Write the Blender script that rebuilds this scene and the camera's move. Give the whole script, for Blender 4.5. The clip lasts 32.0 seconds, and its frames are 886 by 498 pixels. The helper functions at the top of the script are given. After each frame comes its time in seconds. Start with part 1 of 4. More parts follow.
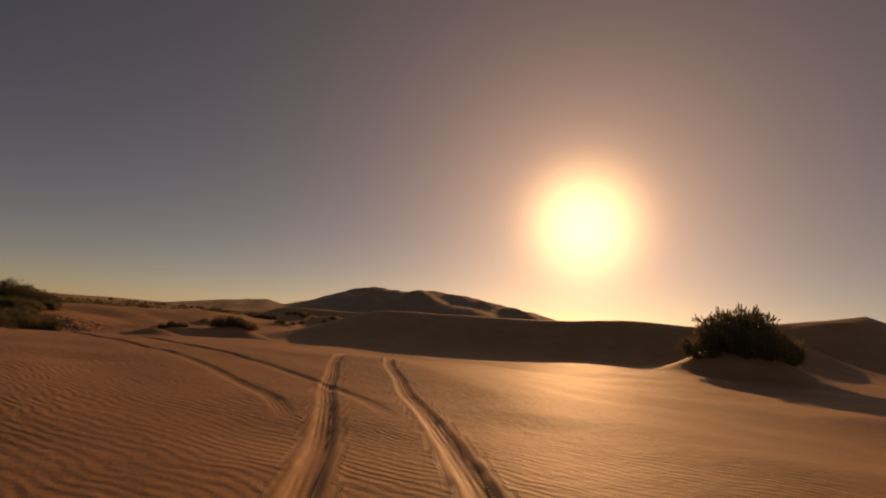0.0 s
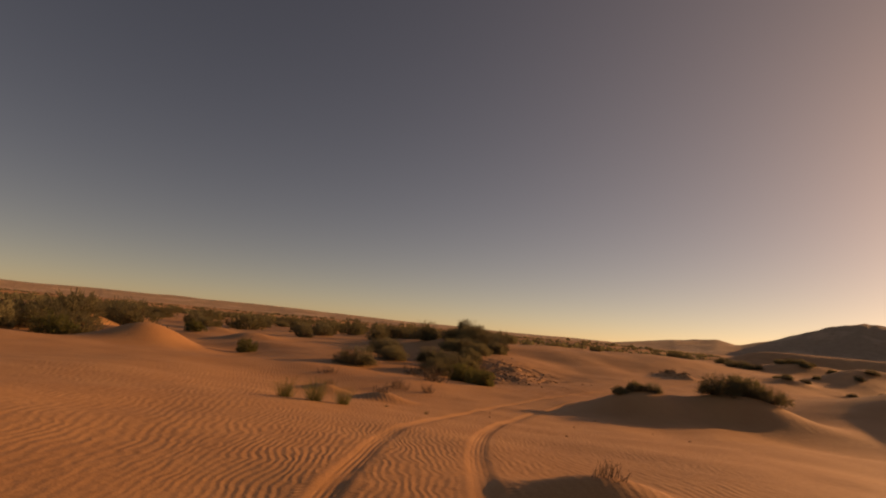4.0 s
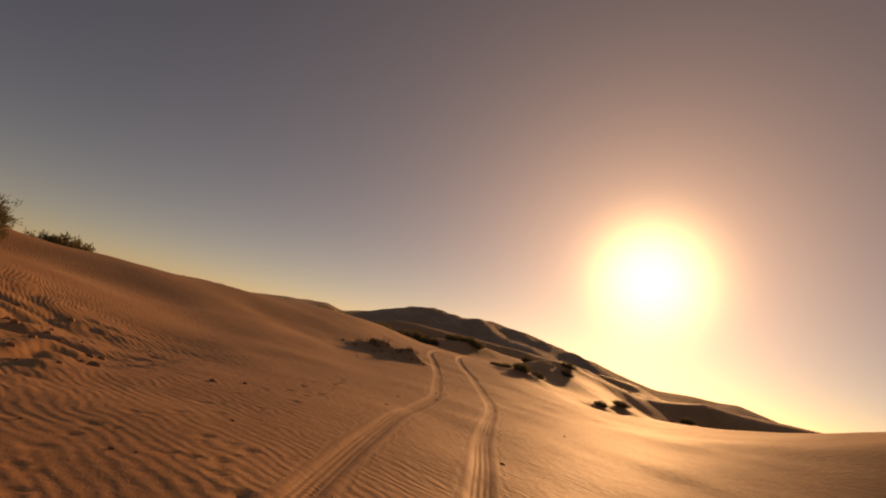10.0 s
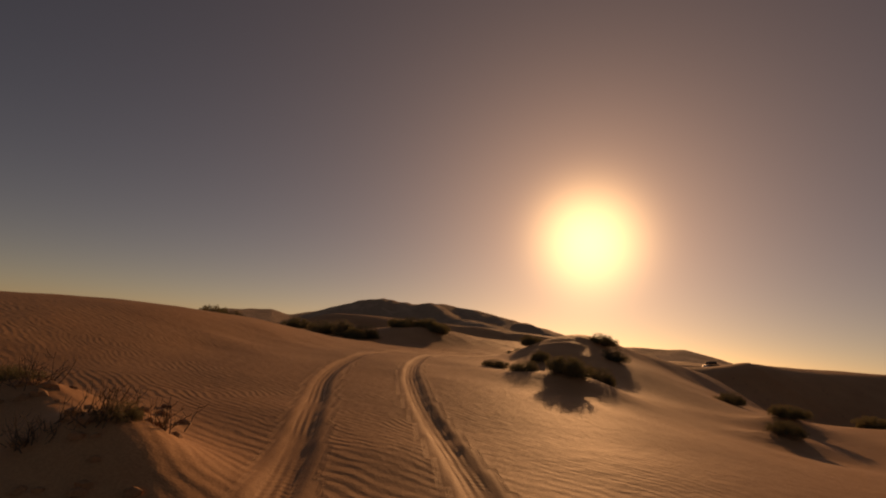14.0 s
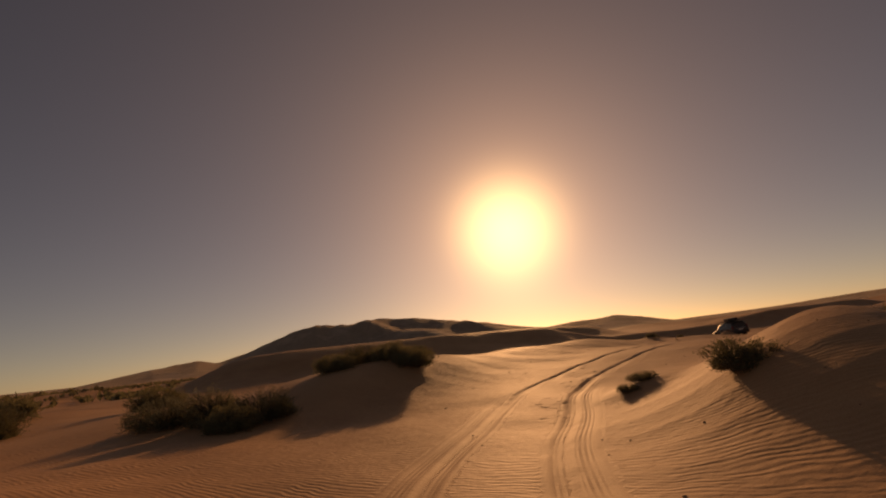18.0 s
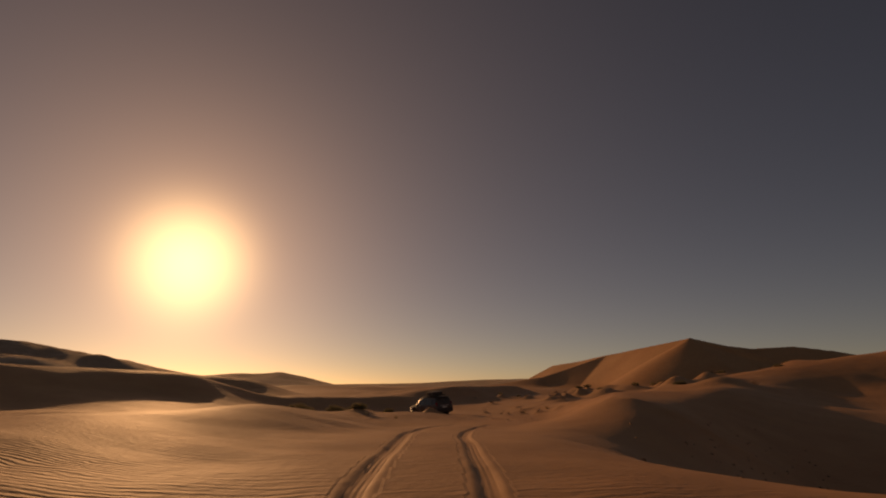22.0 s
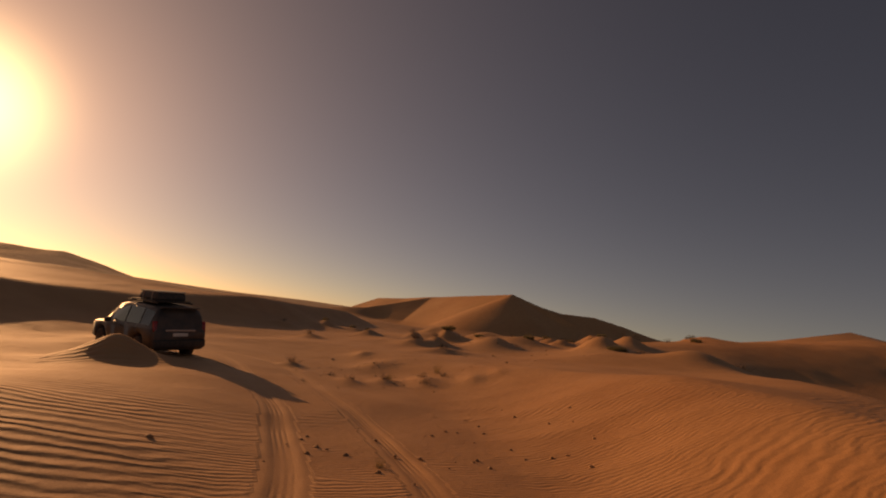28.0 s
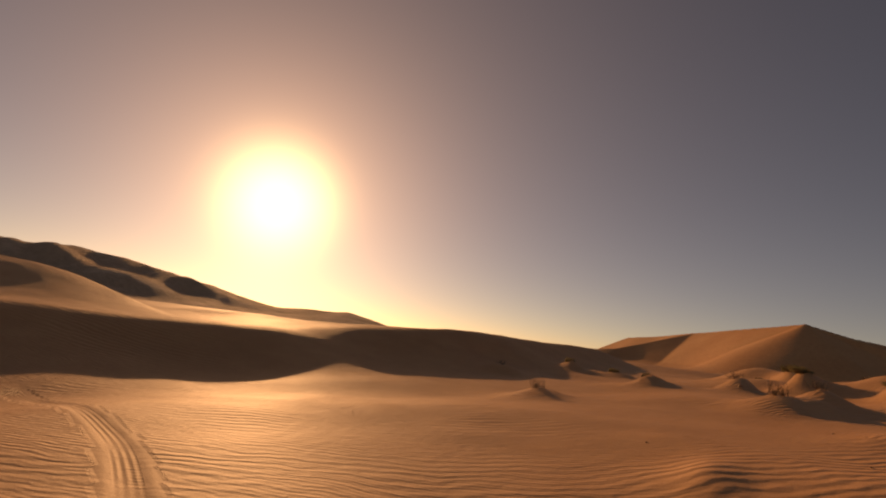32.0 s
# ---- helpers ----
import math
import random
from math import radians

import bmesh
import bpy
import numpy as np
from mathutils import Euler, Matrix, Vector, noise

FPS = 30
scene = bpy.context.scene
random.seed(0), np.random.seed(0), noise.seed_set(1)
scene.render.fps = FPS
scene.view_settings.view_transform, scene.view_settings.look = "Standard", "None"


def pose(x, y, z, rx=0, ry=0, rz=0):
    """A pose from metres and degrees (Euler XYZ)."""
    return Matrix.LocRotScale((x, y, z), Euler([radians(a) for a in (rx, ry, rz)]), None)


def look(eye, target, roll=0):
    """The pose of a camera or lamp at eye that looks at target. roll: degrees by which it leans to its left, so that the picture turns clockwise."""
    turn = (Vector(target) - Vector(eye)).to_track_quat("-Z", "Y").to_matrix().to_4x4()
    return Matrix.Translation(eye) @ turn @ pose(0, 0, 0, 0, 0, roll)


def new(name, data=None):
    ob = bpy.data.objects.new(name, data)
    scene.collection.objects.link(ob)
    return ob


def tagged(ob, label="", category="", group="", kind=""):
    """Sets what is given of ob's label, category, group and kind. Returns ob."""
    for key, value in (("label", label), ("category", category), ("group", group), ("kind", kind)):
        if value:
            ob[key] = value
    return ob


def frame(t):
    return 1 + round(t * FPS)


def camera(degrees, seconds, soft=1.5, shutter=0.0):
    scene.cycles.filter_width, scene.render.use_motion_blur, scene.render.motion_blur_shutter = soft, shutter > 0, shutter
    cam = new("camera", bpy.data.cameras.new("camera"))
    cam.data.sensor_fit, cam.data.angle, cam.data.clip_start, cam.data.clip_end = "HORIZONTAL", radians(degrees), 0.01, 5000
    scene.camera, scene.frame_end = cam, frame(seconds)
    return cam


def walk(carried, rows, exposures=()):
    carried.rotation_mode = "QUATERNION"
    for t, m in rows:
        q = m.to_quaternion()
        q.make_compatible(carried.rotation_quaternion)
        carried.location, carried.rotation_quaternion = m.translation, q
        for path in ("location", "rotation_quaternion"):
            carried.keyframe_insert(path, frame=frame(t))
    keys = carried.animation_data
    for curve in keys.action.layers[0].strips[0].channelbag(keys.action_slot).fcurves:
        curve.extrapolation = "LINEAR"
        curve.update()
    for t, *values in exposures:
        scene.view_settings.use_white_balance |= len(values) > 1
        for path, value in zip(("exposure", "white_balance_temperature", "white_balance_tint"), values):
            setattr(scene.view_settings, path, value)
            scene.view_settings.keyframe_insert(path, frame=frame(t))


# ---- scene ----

# seconds, stops, white balance and tint: the clip's camera opens up when the sun leaves its view
EXPOSURES = [(0, 0.2, 13500, 33), (2, 0.0, 13500, 33), (3.5, 0.75, 14500, 33), (6, 1.5, 17000, 33), (7.5, 1.3, 17000, 34), (9, 0.95, 16000, 34), (11, 0.35, 14000, 33), (13, -0.05, 14000, 35), (14.5, -0.05, 14500, 36), (17, 0.15, 14500, 36), (20, -0.1, 14000, 36), (22, -0.05, 13500, 33), (25, 0.15, 13500, 35), (28, 0.45, 14500, 36), (32, 0.7, 14000, 34)]

cam = camera(81.2, 32.0, soft=2.0)


def aim(x, y, z, yaw, pitch, roll):
    """Eye, turn to the left of +y, tilt up and lean, in degrees."""
    a, b = radians(yaw), radians(pitch)
    way = Vector((-math.sin(a) * math.cos(b), math.cos(a) * math.cos(b), math.sin(b)))
    return look((x, y, z), Vector((x, y, z)) + 10 * way, roll)


# seconds, eye, yaw, tilt, lean
PATH = [
    (0, 0.00, 0.00, 0.00, -5.4, 8.4, 4.4),
    (0.5, 0.14, 2.69, -0.05, -4.6, 10.0, 2.7),
    (1, -0.00, 5.30, -0.01, 1.8, 9.2, 4.1),
    (1.5, -0.59, 7.71, 0.05, 11.2, 13.2, 6.3),
    (2, -1.40, 9.88, 0.10, 20.4, 10.4, 4.9),
    (2.5, -2.56, 11.89, 0.17, 29.3, 9.7, 5.7),
    (3, -3.99, 13.70, 0.28, 38.0, 8.0, 6.1),
    (3.5, -5.60, 15.35, 0.36, 41.7, 8.6, 5.1),
    (5.5, -11.95, 22.20, 0.24, 35.2, 7.8, 7.6),
    (6, -13.37, 24.21, 0.04, 32.8, 5.2, 7.9),
    (6.5, -14.65, 26.24, -0.23, 29.6, 3.0, 7.8),
    (7, -15.70, 28.10, -0.57, 26.5, -0.4, 6.7),
    (7.5, -16.64, 30.13, -0.85, 22.5, 1.1, 4.4),
    (8, -17.50, 32.50, -1.01, 20.0, 9.1, 2.8),
    (8.5, -18.28, 34.76, -1.09, 15.2, 9.9, 6.0),
    (9, -18.68, 36.79, -1.11, 10.5, 11.2, 10.2),
    (9.5, -18.88, 38.68, -1.19, 5.5, 11.2, 13.1),
    (10, -19.19, 40.96, -0.99, 1.8, 10.3, 14.2),
    (10.5, -19.30, 43.24, -1.01, -1.3, 10.2, 13.2),
    (11, -19.18, 45.45, -0.97, -4.8, 10.8, 12.0),
    (11.5, -19.05, 48.31, -0.93, -11.0, 12.9, 12.1),
    (12, -18.82, 51.13, -0.88, -15.5, 13.8, 9.6),
    (12.5, -18.55, 53.75, -0.79, -12.0, 14.2, 7.9),
    (13, -18.48, 55.99, -0.74, -8.4, 12.7, 8.0),
    (13.5, -18.36, 57.95, -0.73, -5.7, 11.8, 7.4),
    (14, -18.26, 59.64, -0.74, -4.8, 9.9, 5.6),
    (14.5, -18.05, 61.06, -0.77, -2.6, 9.0, 2.2),
    (16.5, -18.55, 69.25, -0.03, 0.3, 7.1, -2.5),
    (17, -18.59, 71.59, 0.03, -3.7, 8.2, -3.4),
    (17.5, -18.27, 74.06, 0.13, -8.9, 11.3, -6.4),
    (18, -17.91, 76.62, 0.21, -13.3, 10.7, -6.6),
    (18.5, -17.39, 78.79, 0.26, -15.7, 9.6, -3.8),
    (19, -16.95, 80.75, 0.24, -16.8, 9.0, 1.7),
    (19.5, -16.30, 82.81, 0.12, -22.4, 3.0, 3.7),
    (20, -15.50, 85.02, -0.02, -31.5, 4.9, 7.5),
    (20.5, -14.66, 87.18, -0.01, -37.4, 8.5, 9.3),
    (21, -13.65, 88.88, 0.08, -40.6, 10.7, 7.4),
    (21.5, -12.29, 90.28, 0.20, -45.4, 11.0, 3.4),
    (22, -10.51, 92.06, 0.30, -47.7, 14.8, 0.2),
    (22.5, -8.61, 94.01, 0.51, -48.3, 12.7, -0.3),
    (23, -6.65, 95.88, 0.67, -48.9, 12.0, -0.1),
    (23.5, -4.87, 97.53, 0.72, -49.6, 10.2, 1.1),
    (24, -3.19, 99.01, 0.71, -50.7, 9.6, 1.0),
    (24.5, -1.69, 100.42, 0.68, -51.5, 7.9, 1.8),
    (25, 0.06, 101.80, 0.58, -52.9, 7.0, 2.4),
    (25.5, 1.58, 103.18, 0.50, -54.8, 6.2, 3.8),
    (27.5, 9.08, 107.65, 0.05, -63.8, 8.9, 8.4),
    (28, 10.86, 108.52, 0.06, -65.9, 8.7, 9.4),
    (28.5, 12.91, 109.45, -0.02, -66.6, 7.4, 10.4),
    (29, 15.02, 110.45, -0.14, -66.8, 5.7, 11.1),
    (29.5, 17.06, 111.46, -0.29, -65.7, 5.0, 11.0),
    (30, 18.96, 112.54, -0.39, -61.5, 7.5, 10.7),
    (30.5, 20.61, 113.78, -0.38, -56.4, 8.3, 8.8),
    (31, 22.10, 115.05, -0.39, -51.2, 9.3, 8.0),
    (31.5, 23.55, 116.49, -0.36, -45.1, 12.2, 9.1),
    (32, 24.83, 118.13, -0.38, -39.4, 9.6, 7.2),
]
walk(cam, [(t, aim(*row)) for t, *row in PATH], EXPOSURES)

# ---- light ----
SUN_BEARING, SUN_ELEVATION = radians(20.8), radians(12.0)   # to the right of +y, above the level
SUN_DIR = Vector((math.sin(SUN_BEARING) * math.cos(SUN_ELEVATION), math.cos(SUN_BEARING) * math.cos(SUN_ELEVATION), math.sin(SUN_ELEVATION)))


def make_world():
    world = bpy.data.worlds.new("desert_sky")
    world.use_nodes = True
    nt = world.node_tree
    nt.nodes.clear()
    out = nt.nodes.new("ShaderNodeOutputWorld")
    sky = nt.nodes.new("ShaderNodeTexSky")
    sky.sky_type, sky.sun_disc = "NISHITA", False
    sky.altitude = 800
    sky.sun_elevation, sky.sun_rotation = SUN_ELEVATION, SUN_BEARING
    sky.air_density, sky.dust_density, sky.ozone_density = 0.65, 0.3, 1.5
    bg = nt.nodes.new("ShaderNodeBackground")
    bg.inputs["Strength"].default_value = SKY_STRENGTH
    nt.links.new(sky.outputs[0], bg.inputs["Color"])
    # the dusty air's glow round the sun, with the lens glare put into it
    coord = nt.nodes.new("ShaderNodeTexCoord")
    norm = nt.nodes.new("ShaderNodeVectorMath")
    norm.operation = "NORMALIZE"
    dot = nt.nodes.new("ShaderNodeVectorMath")
    dot.operation = "DOT_PRODUCT"
    dot.inputs[1].default_value = SUN_DIR
    nt.links.new(coord.outputs["Generated"], norm.inputs[0])
    nt.links.new(norm.outputs[0], dot.inputs[0])

    def maths(op, a, b=None):
        node = nt.nodes.new("ShaderNodeMath")
        node.operation = op
        for socket, v in zip(node.inputs, (a, b)):
            if v is None:
                continue
            if isinstance(v, (int, float)):
                socket.default_value = v
            else:
                nt.links.new(v, socket)
        return node.outputs[0]

    angle = maths("MULTIPLY", maths("ARCCOSINE", maths("MINIMUM", dot.outputs["Value"], 1.0)), 180 / math.pi)
    shaders = [bg.outputs[0]]
    for strength, spread, power, tint in GLOW:
        fall = maths("POWER", maths("DIVIDE", angle, spread), power)
        value = maths("MULTIPLY", maths("POWER", math.e, maths("MULTIPLY", fall, -1.0)), strength)
        glow = nt.nodes.new("ShaderNodeBackground")
        glow.inputs["Color"].default_value = (*tint, 1)
        nt.links.new(value, glow.inputs["Strength"])
        add = nt.nodes.new("ShaderNodeAddShader")
        nt.links.new(shaders[-1], add.inputs[0])
        nt.links.new(glow.outputs[0], add.inputs[1])
        shaders.append(add.outputs[0])
    nt.links.new(shaders[-1], out.inputs["Surface"])
    scene.world = world


SKY_STRENGTH = 0.034
GLOW = [(1.15, 4.9, 2.2, (1.0, 0.84, 0.50)), (0.34, 8.0, 1.1, (1.0, 0.67, 0.44)), (0.125, 24.0, 1.3, (1.0, 0.72, 0.55))]
make_world()
sun = new("sun", bpy.data.lights.new("sun", "SUN"))
sun.data.energy, sun.data.angle, sun.data.color = 1.6, radians(0.6), (1.0, 0.72, 0.46)
sun.matrix_world = look(SUN_DIR * 200, (0, 0, 0))

# ---- materials ----
def material(name):
    m = bpy.data.materials.new(name)
    m.use_nodes = True
    nt = m.node_tree
    bsdf = nt.nodes["Principled BSDF"]
    return m, nt, bsdf


def node(nt, kind, **settings):
    n = nt.nodes.new("ShaderNode" + kind)
    for key, value in settings.items():
        if key in n.inputs:
            n.inputs[key].default_value = value
    return n


def ramp(nt, source, stops):
    n = nt.nodes.new("ShaderNodeValToRGB")
    nt.links.new(source, n.inputs["Fac"])
    while len(n.color_ramp.elements) < len(stops):
        n.color_ramp.elements.new(0.5)
    for e, (at, c) in zip(n.color_ramp.elements, stops):
        e.position, e.color = at, (*c, 1)
    return n.outputs["Color"]


def coords(nt, scale=1.0, turn=0.0, stretch=(1, 1, 1), world=True):
    if world:
        src = nt.nodes.new("ShaderNodeNewGeometry").outputs["Position"]
    else:
        src = nt.nodes.new("ShaderNodeTexCoord").outputs["Object"]
    mp = nt.nodes.new("ShaderNodeMapping")
    mp.inputs["Scale"].default_value = [scale * s for s in stretch]
    mp.inputs["Rotation"].default_value = (0, 0, turn)
    nt.links.new(src, mp.inputs["Vector"])
    return mp.outputs[0]


def noise_tex(nt, vec, scale, detail=3, rough=0.55):
    n = node(nt, "TexNoise", Scale=scale, Detail=detail, Roughness=rough)
    nt.links.new(vec, n.inputs["Vector"])
    return n.outputs["Fac"]


def mix(nt, fac, a, b, mode="MIX"):
    n = nt.nodes.new("ShaderNodeMix")
    n.data_type, n.blend_type = "RGBA", mode
    for socket, v in ((n.inputs[0], fac), (n.inputs[6], a), (n.inputs[7], b)):
        if isinstance(v, (int, float)):
            socket.default_value = v
        elif isinstance(v, tuple):
            socket.default_value = (*v, 1)
        else:
            nt.links.new(v, socket)
    return n.outputs[2]


def maths(nt, op, a, b=0.0):
    n = nt.nodes.new("ShaderNodeMath")
    n.operation = op
    for socket, v in zip(n.inputs, (a, b)):
        if isinstance(v, (int, float)):
            socket.default_value = v
        else:
            nt.links.new(v, socket)
    return n.outputs[0]


def bump(nt, bsdf, height, strength, distance, before=None):
    n = node(nt, "Bump", Strength=strength, Distance=distance)
    nt.links.new(height, n.inputs["Height"])
    if before is not None:
        nt.links.new(before, n.inputs["Normal"])
    nt.links.new(n.outputs[0], bsdf.inputs["Normal"])
    return n.outputs[0]


def sand_material(name, pale, deep, ripples=True):
    m, nt, bsdf = material(name)
    p = coords(nt)
    wide = noise_tex(nt, p, 0.035, 4)
    mid = noise_tex(nt, p, 0.55, 4)
    grain = noise_tex(nt, p, 55, 2)
    c = ramp(nt, wide, [(0.32, deep), (0.68, pale)])
    c = mix(nt, 0.35, c, ramp(nt, mid, [(0.3, tuple(v * 0.82 for v in deep)), (0.7, tuple(min(1, v * 1.1) for v in pale))]))
    c = mix(nt, 0.16, c, ramp(nt, grain, [(0.35, (0.16, 0.08, 0.04)), (0.65, (0.75, 0.5, 0.3))]))
    nt.links.new(c, bsdf.inputs["Base Color"])
    bsdf.inputs["Roughness"].default_value = 0.72
    bsdf.inputs["Specular IOR Level"].default_value = 0.55
    bsdf.inputs["Specular Tint"].default_value = (1.0, 0.82, 0.62, 1)
    n = bump(nt, bsdf, grain, 0.35, 0.006)
    if ripples:
        # wind ripples of two sizes, broken up by drifting patches
        warp = node(nt, "TexNoise", Scale=0.9, Detail=2)
        nt.links.new(p, warp.inputs["Vector"])
        off = nt.nodes.new("ShaderNodeVectorMath")
        off.operation = "MULTIPLY_ADD"
        off.inputs[1].default_value = (0.5, 0.5, 0)
        nt.links.new(warp.outputs["Color"], off.inputs[0])
        nt.links.new(p, off.inputs[2])
        heights = []
        for size, turn in ((0.15, -0.98), (0.10, -0.80), (0.24, -1.05)):
            turnn = nt.nodes.new("ShaderNodeMapping")
            turnn.inputs["Rotation"].default_value = (0, 0, turn)
            nt.links.new(off.outputs[0], turnn.inputs["Vector"])
            wave = node(nt, "TexWave", Scale=0.314 / size, Distortion=2.2, Detail=2.5)
            wave.inputs["Detail Scale"].default_value = 1.4
            wave.wave_profile = "SIN"
            nt.links.new(turnn.outputs[0], wave.inputs["Vector"])
            heights.append(wave.outputs["Fac"])
        where = ramp(nt, noise_tex(nt, p, 0.13, 2), [(0.42, (0, 0, 0)), (0.58, (1, 1, 1))])
        both = mix(nt, where, heights[0], heights[1])
        # the open sand to the north is blown harder: ripples stand higher and wider there
        place = nt.nodes.new("ShaderNodeSeparateXYZ")
        nt.links.new(p, place.inputs[0])
        wind = nt.nodes.new("ShaderNodeMapRange")
        for key, value in (("From Min", 84.0), ("From Max", 112.0), ("To Min", 0.72), ("To Max", 1.3)):
            wind.inputs[key].default_value = value
        nt.links.new(place.outputs["Y"], wind.inputs["Value"])
        gusts = maths(nt, "SUBTRACT", wind.outputs[0], 0.75)
        coarse = ramp(nt, noise_tex(nt, p, 0.17, 2), [(0.47, (0, 0, 0)), (0.6, (1, 1, 1))])
        both = mix(nt, maths(nt, "MULTIPLY", coarse, maths(nt, "MAXIMUM", maths(nt, "MULTIPLY", gusts, 2.0), 0.0)), both, maths(nt, "MULTIPLY", heights[2], 1.6))
        patch = ramp(nt, noise_tex(nt, p, 0.3, 3), [(0.32, (0.42,) * 3), (0.58, (1, 1, 1))])
        broken = ramp(nt, noise_tex(nt, p, 1.6, 3), [(0.34, (0.45,) * 3), (0.56, (1, 1, 1))])
        patch = maths(nt, "MAXIMUM", maths(nt, "MULTIPLY", patch, broken), gusts)
        patch = maths(nt, "MULTIPLY", patch, wind.outputs[0])
        # ruts and footprints have no ripples
        worn = nt.nodes.new("ShaderNodeAttribute")
        worn.attribute_name = "smooth_sand"
        keep = maths(nt, "SUBTRACT", 1.0, worn.outputs["Fac"])
        h = maths(nt, "MULTIPLY", maths(nt, "MULTIPLY", both, patch), keep)
        n = bump(nt, bsdf, h, 0.55, 0.015, n)
        lumps = maths(nt, "MULTIPLY", noise_tex(nt, p, 4.5, 4), keep)
        n = bump(nt, bsdf, lumps, 0.4, 0.04, n)
        # the tyres' tread: blocks in slanting rows
        across, along = nt.nodes.new("ShaderNodeAttribute"), nt.nodes.new("ShaderNodeAttribute")
        across.attribute_name, along.attribute_name = "tread_across", "tread_along"
        slant = maths(nt, "MULTIPLY", maths(nt, "ABSOLUTE", across.outputs["Fac"]), 40.0)
        rows = maths(nt, "SINE", maths(nt, "ADD", maths(nt, "MULTIPLY", along.outputs["Fac"], 70.0), slant))
        lines = maths(nt, "COSINE", maths(nt, "MULTIPLY", across.outputs["Fac"], 85.0))
        tread = maths(nt, "ADD", maths(nt, "MULTIPLY", rows, 0.5), lines)
        blur = ramp(nt, noise_tex(nt, p, 1.1, 3), [(0.4, (0.1,) * 3), (0.62, (1, 1, 1))])
        under = maths(nt, "LESS_THAN", maths(nt, "ABSOLUTE", across.outputs["Fac"]), 0.125)
        tread = maths(nt, "MULTIPLY", maths(nt, "MULTIPLY", tread, under), maths(nt, "MULTIPLY", worn.outputs["Fac"], blur))
        n = bump(nt, bsdf, tread, 0.45, 0.008, n)
    else:
        n = bump(nt, bsdf, noise_tex(nt, p, 0.4, 6, 0.6), 0.35, 0.25, n)
    return m


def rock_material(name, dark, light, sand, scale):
    """Scrubby slopes, colours paled in place of haze, with sand drifts in the hollows."""
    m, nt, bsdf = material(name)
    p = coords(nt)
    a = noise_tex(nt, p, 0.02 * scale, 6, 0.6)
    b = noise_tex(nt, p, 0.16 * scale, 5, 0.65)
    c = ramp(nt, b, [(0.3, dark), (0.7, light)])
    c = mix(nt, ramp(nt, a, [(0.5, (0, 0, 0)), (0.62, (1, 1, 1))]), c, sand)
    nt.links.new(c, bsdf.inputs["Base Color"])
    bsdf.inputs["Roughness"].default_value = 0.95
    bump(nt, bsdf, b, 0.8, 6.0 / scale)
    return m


SAND_PALE, SAND_DEEP = (0.67, 0.345, 0.165), (0.56, 0.235, 0.095)
mat_sand = sand_material("rippled_orange_sand", SAND_PALE, SAND_DEEP)
mat_dune = sand_material("smooth_dune_sand", SAND_PALE, SAND_DEEP, ripples=False)
# the browns are raised to stand in for haze over the distance
mat_paled_rock = rock_material("far_mountain_haze_paled", (0.48, 0.31, 0.20), (0.58, 0.39, 0.26), (0.68, 0.47, 0.32), 0.5)


def plain(name, colour, rough=0.6, metal=0.0, wear=0.25, scale=8.0, relief=0.0):
    """A painted, plastic or metal surface with uneven tone and fine wear."""
    m, nt, bsdf = material(name)
    p = coords(nt, world=False)
    a = noise_tex(nt, p, scale, 4)
    c = mix(nt, ramp(nt, a, [(0.35, (0, 0, 0)), (0.7, (1, 1, 1))]), colour, tuple(v * (1 - wear) + 0.25 * wear * t for v, t in zip(colour, (0.9, 0.6, 0.4))))
    nt.links.new(c, bsdf.inputs["Base Color"])
    nt.links.new(maths(nt, "MULTIPLY_ADD", a, 0.3), bsdf.inputs["Roughness"])
    n = bsdf.inputs["Roughness"].links[0].from_node
    n.inputs[2].default_value = max(0.02, rough - 0.15)
    bsdf.inputs["Metallic"].default_value = metal
    if relief:
        bump(nt, bsdf, noise_tex(nt, p, scale * 6, 3), 0.5, relief)
    return m


def leaf_material(name, a, b):
    m, nt, bsdf = material(name)
    isle = nt.nodes.new("ShaderNodeNewGeometry").outputs["Random Per Island"]
    one = nt.nodes.new("ShaderNodeObjectInfo").outputs["Random"]
    c = mix(nt, isle, a, b)
    c = mix(nt, maths(nt, "MULTIPLY", one, 0.4), c, tuple(v * 0.6 for v in a))
    nt.links.new(c, bsdf.inputs["Base Color"])
    bsdf.inputs["Roughness"].default_value = 0.7
    bsdf.inputs["Specular IOR Level"].default_value = 0.3
    see = nt.nodes.new("ShaderNodeBsdfTranslucent")
    nt.links.new(c, see.inputs["Color"])
    both = nt.nodes.new("ShaderNodeMixShader")
    both.inputs[0].default_value = 0.42
    nt.links.new(bsdf.outputs[0], both.inputs[1])
    nt.links.new(see.outputs[0], both.inputs[2])
    nt.links.new(both.outputs[0], nt.nodes["Material Output"].inputs["Surface"])
    return m


mat_leaf = leaf_material("dusty_olive_leaves", (0.17, 0.155, 0.085), (0.29, 0.25, 0.14))
mat_leaf_green = leaf_material("green_stems", (0.15, 0.155, 0.055), (0.27, 0.245, 0.10))
mat_twig = plain("grey_brown_bark", (0.13, 0.085, 0.055), 0.9, wear=0.4, relief=0.004)
mat_straw = leaf_material("dry_straw", (0.26, 0.18, 0.095), (0.36, 0.27, 0.15))
mat_clod = sand_material("dark_sand_crust", (0.46, 0.23, 0.11), (0.34, 0.15, 0.07), ripples=False)

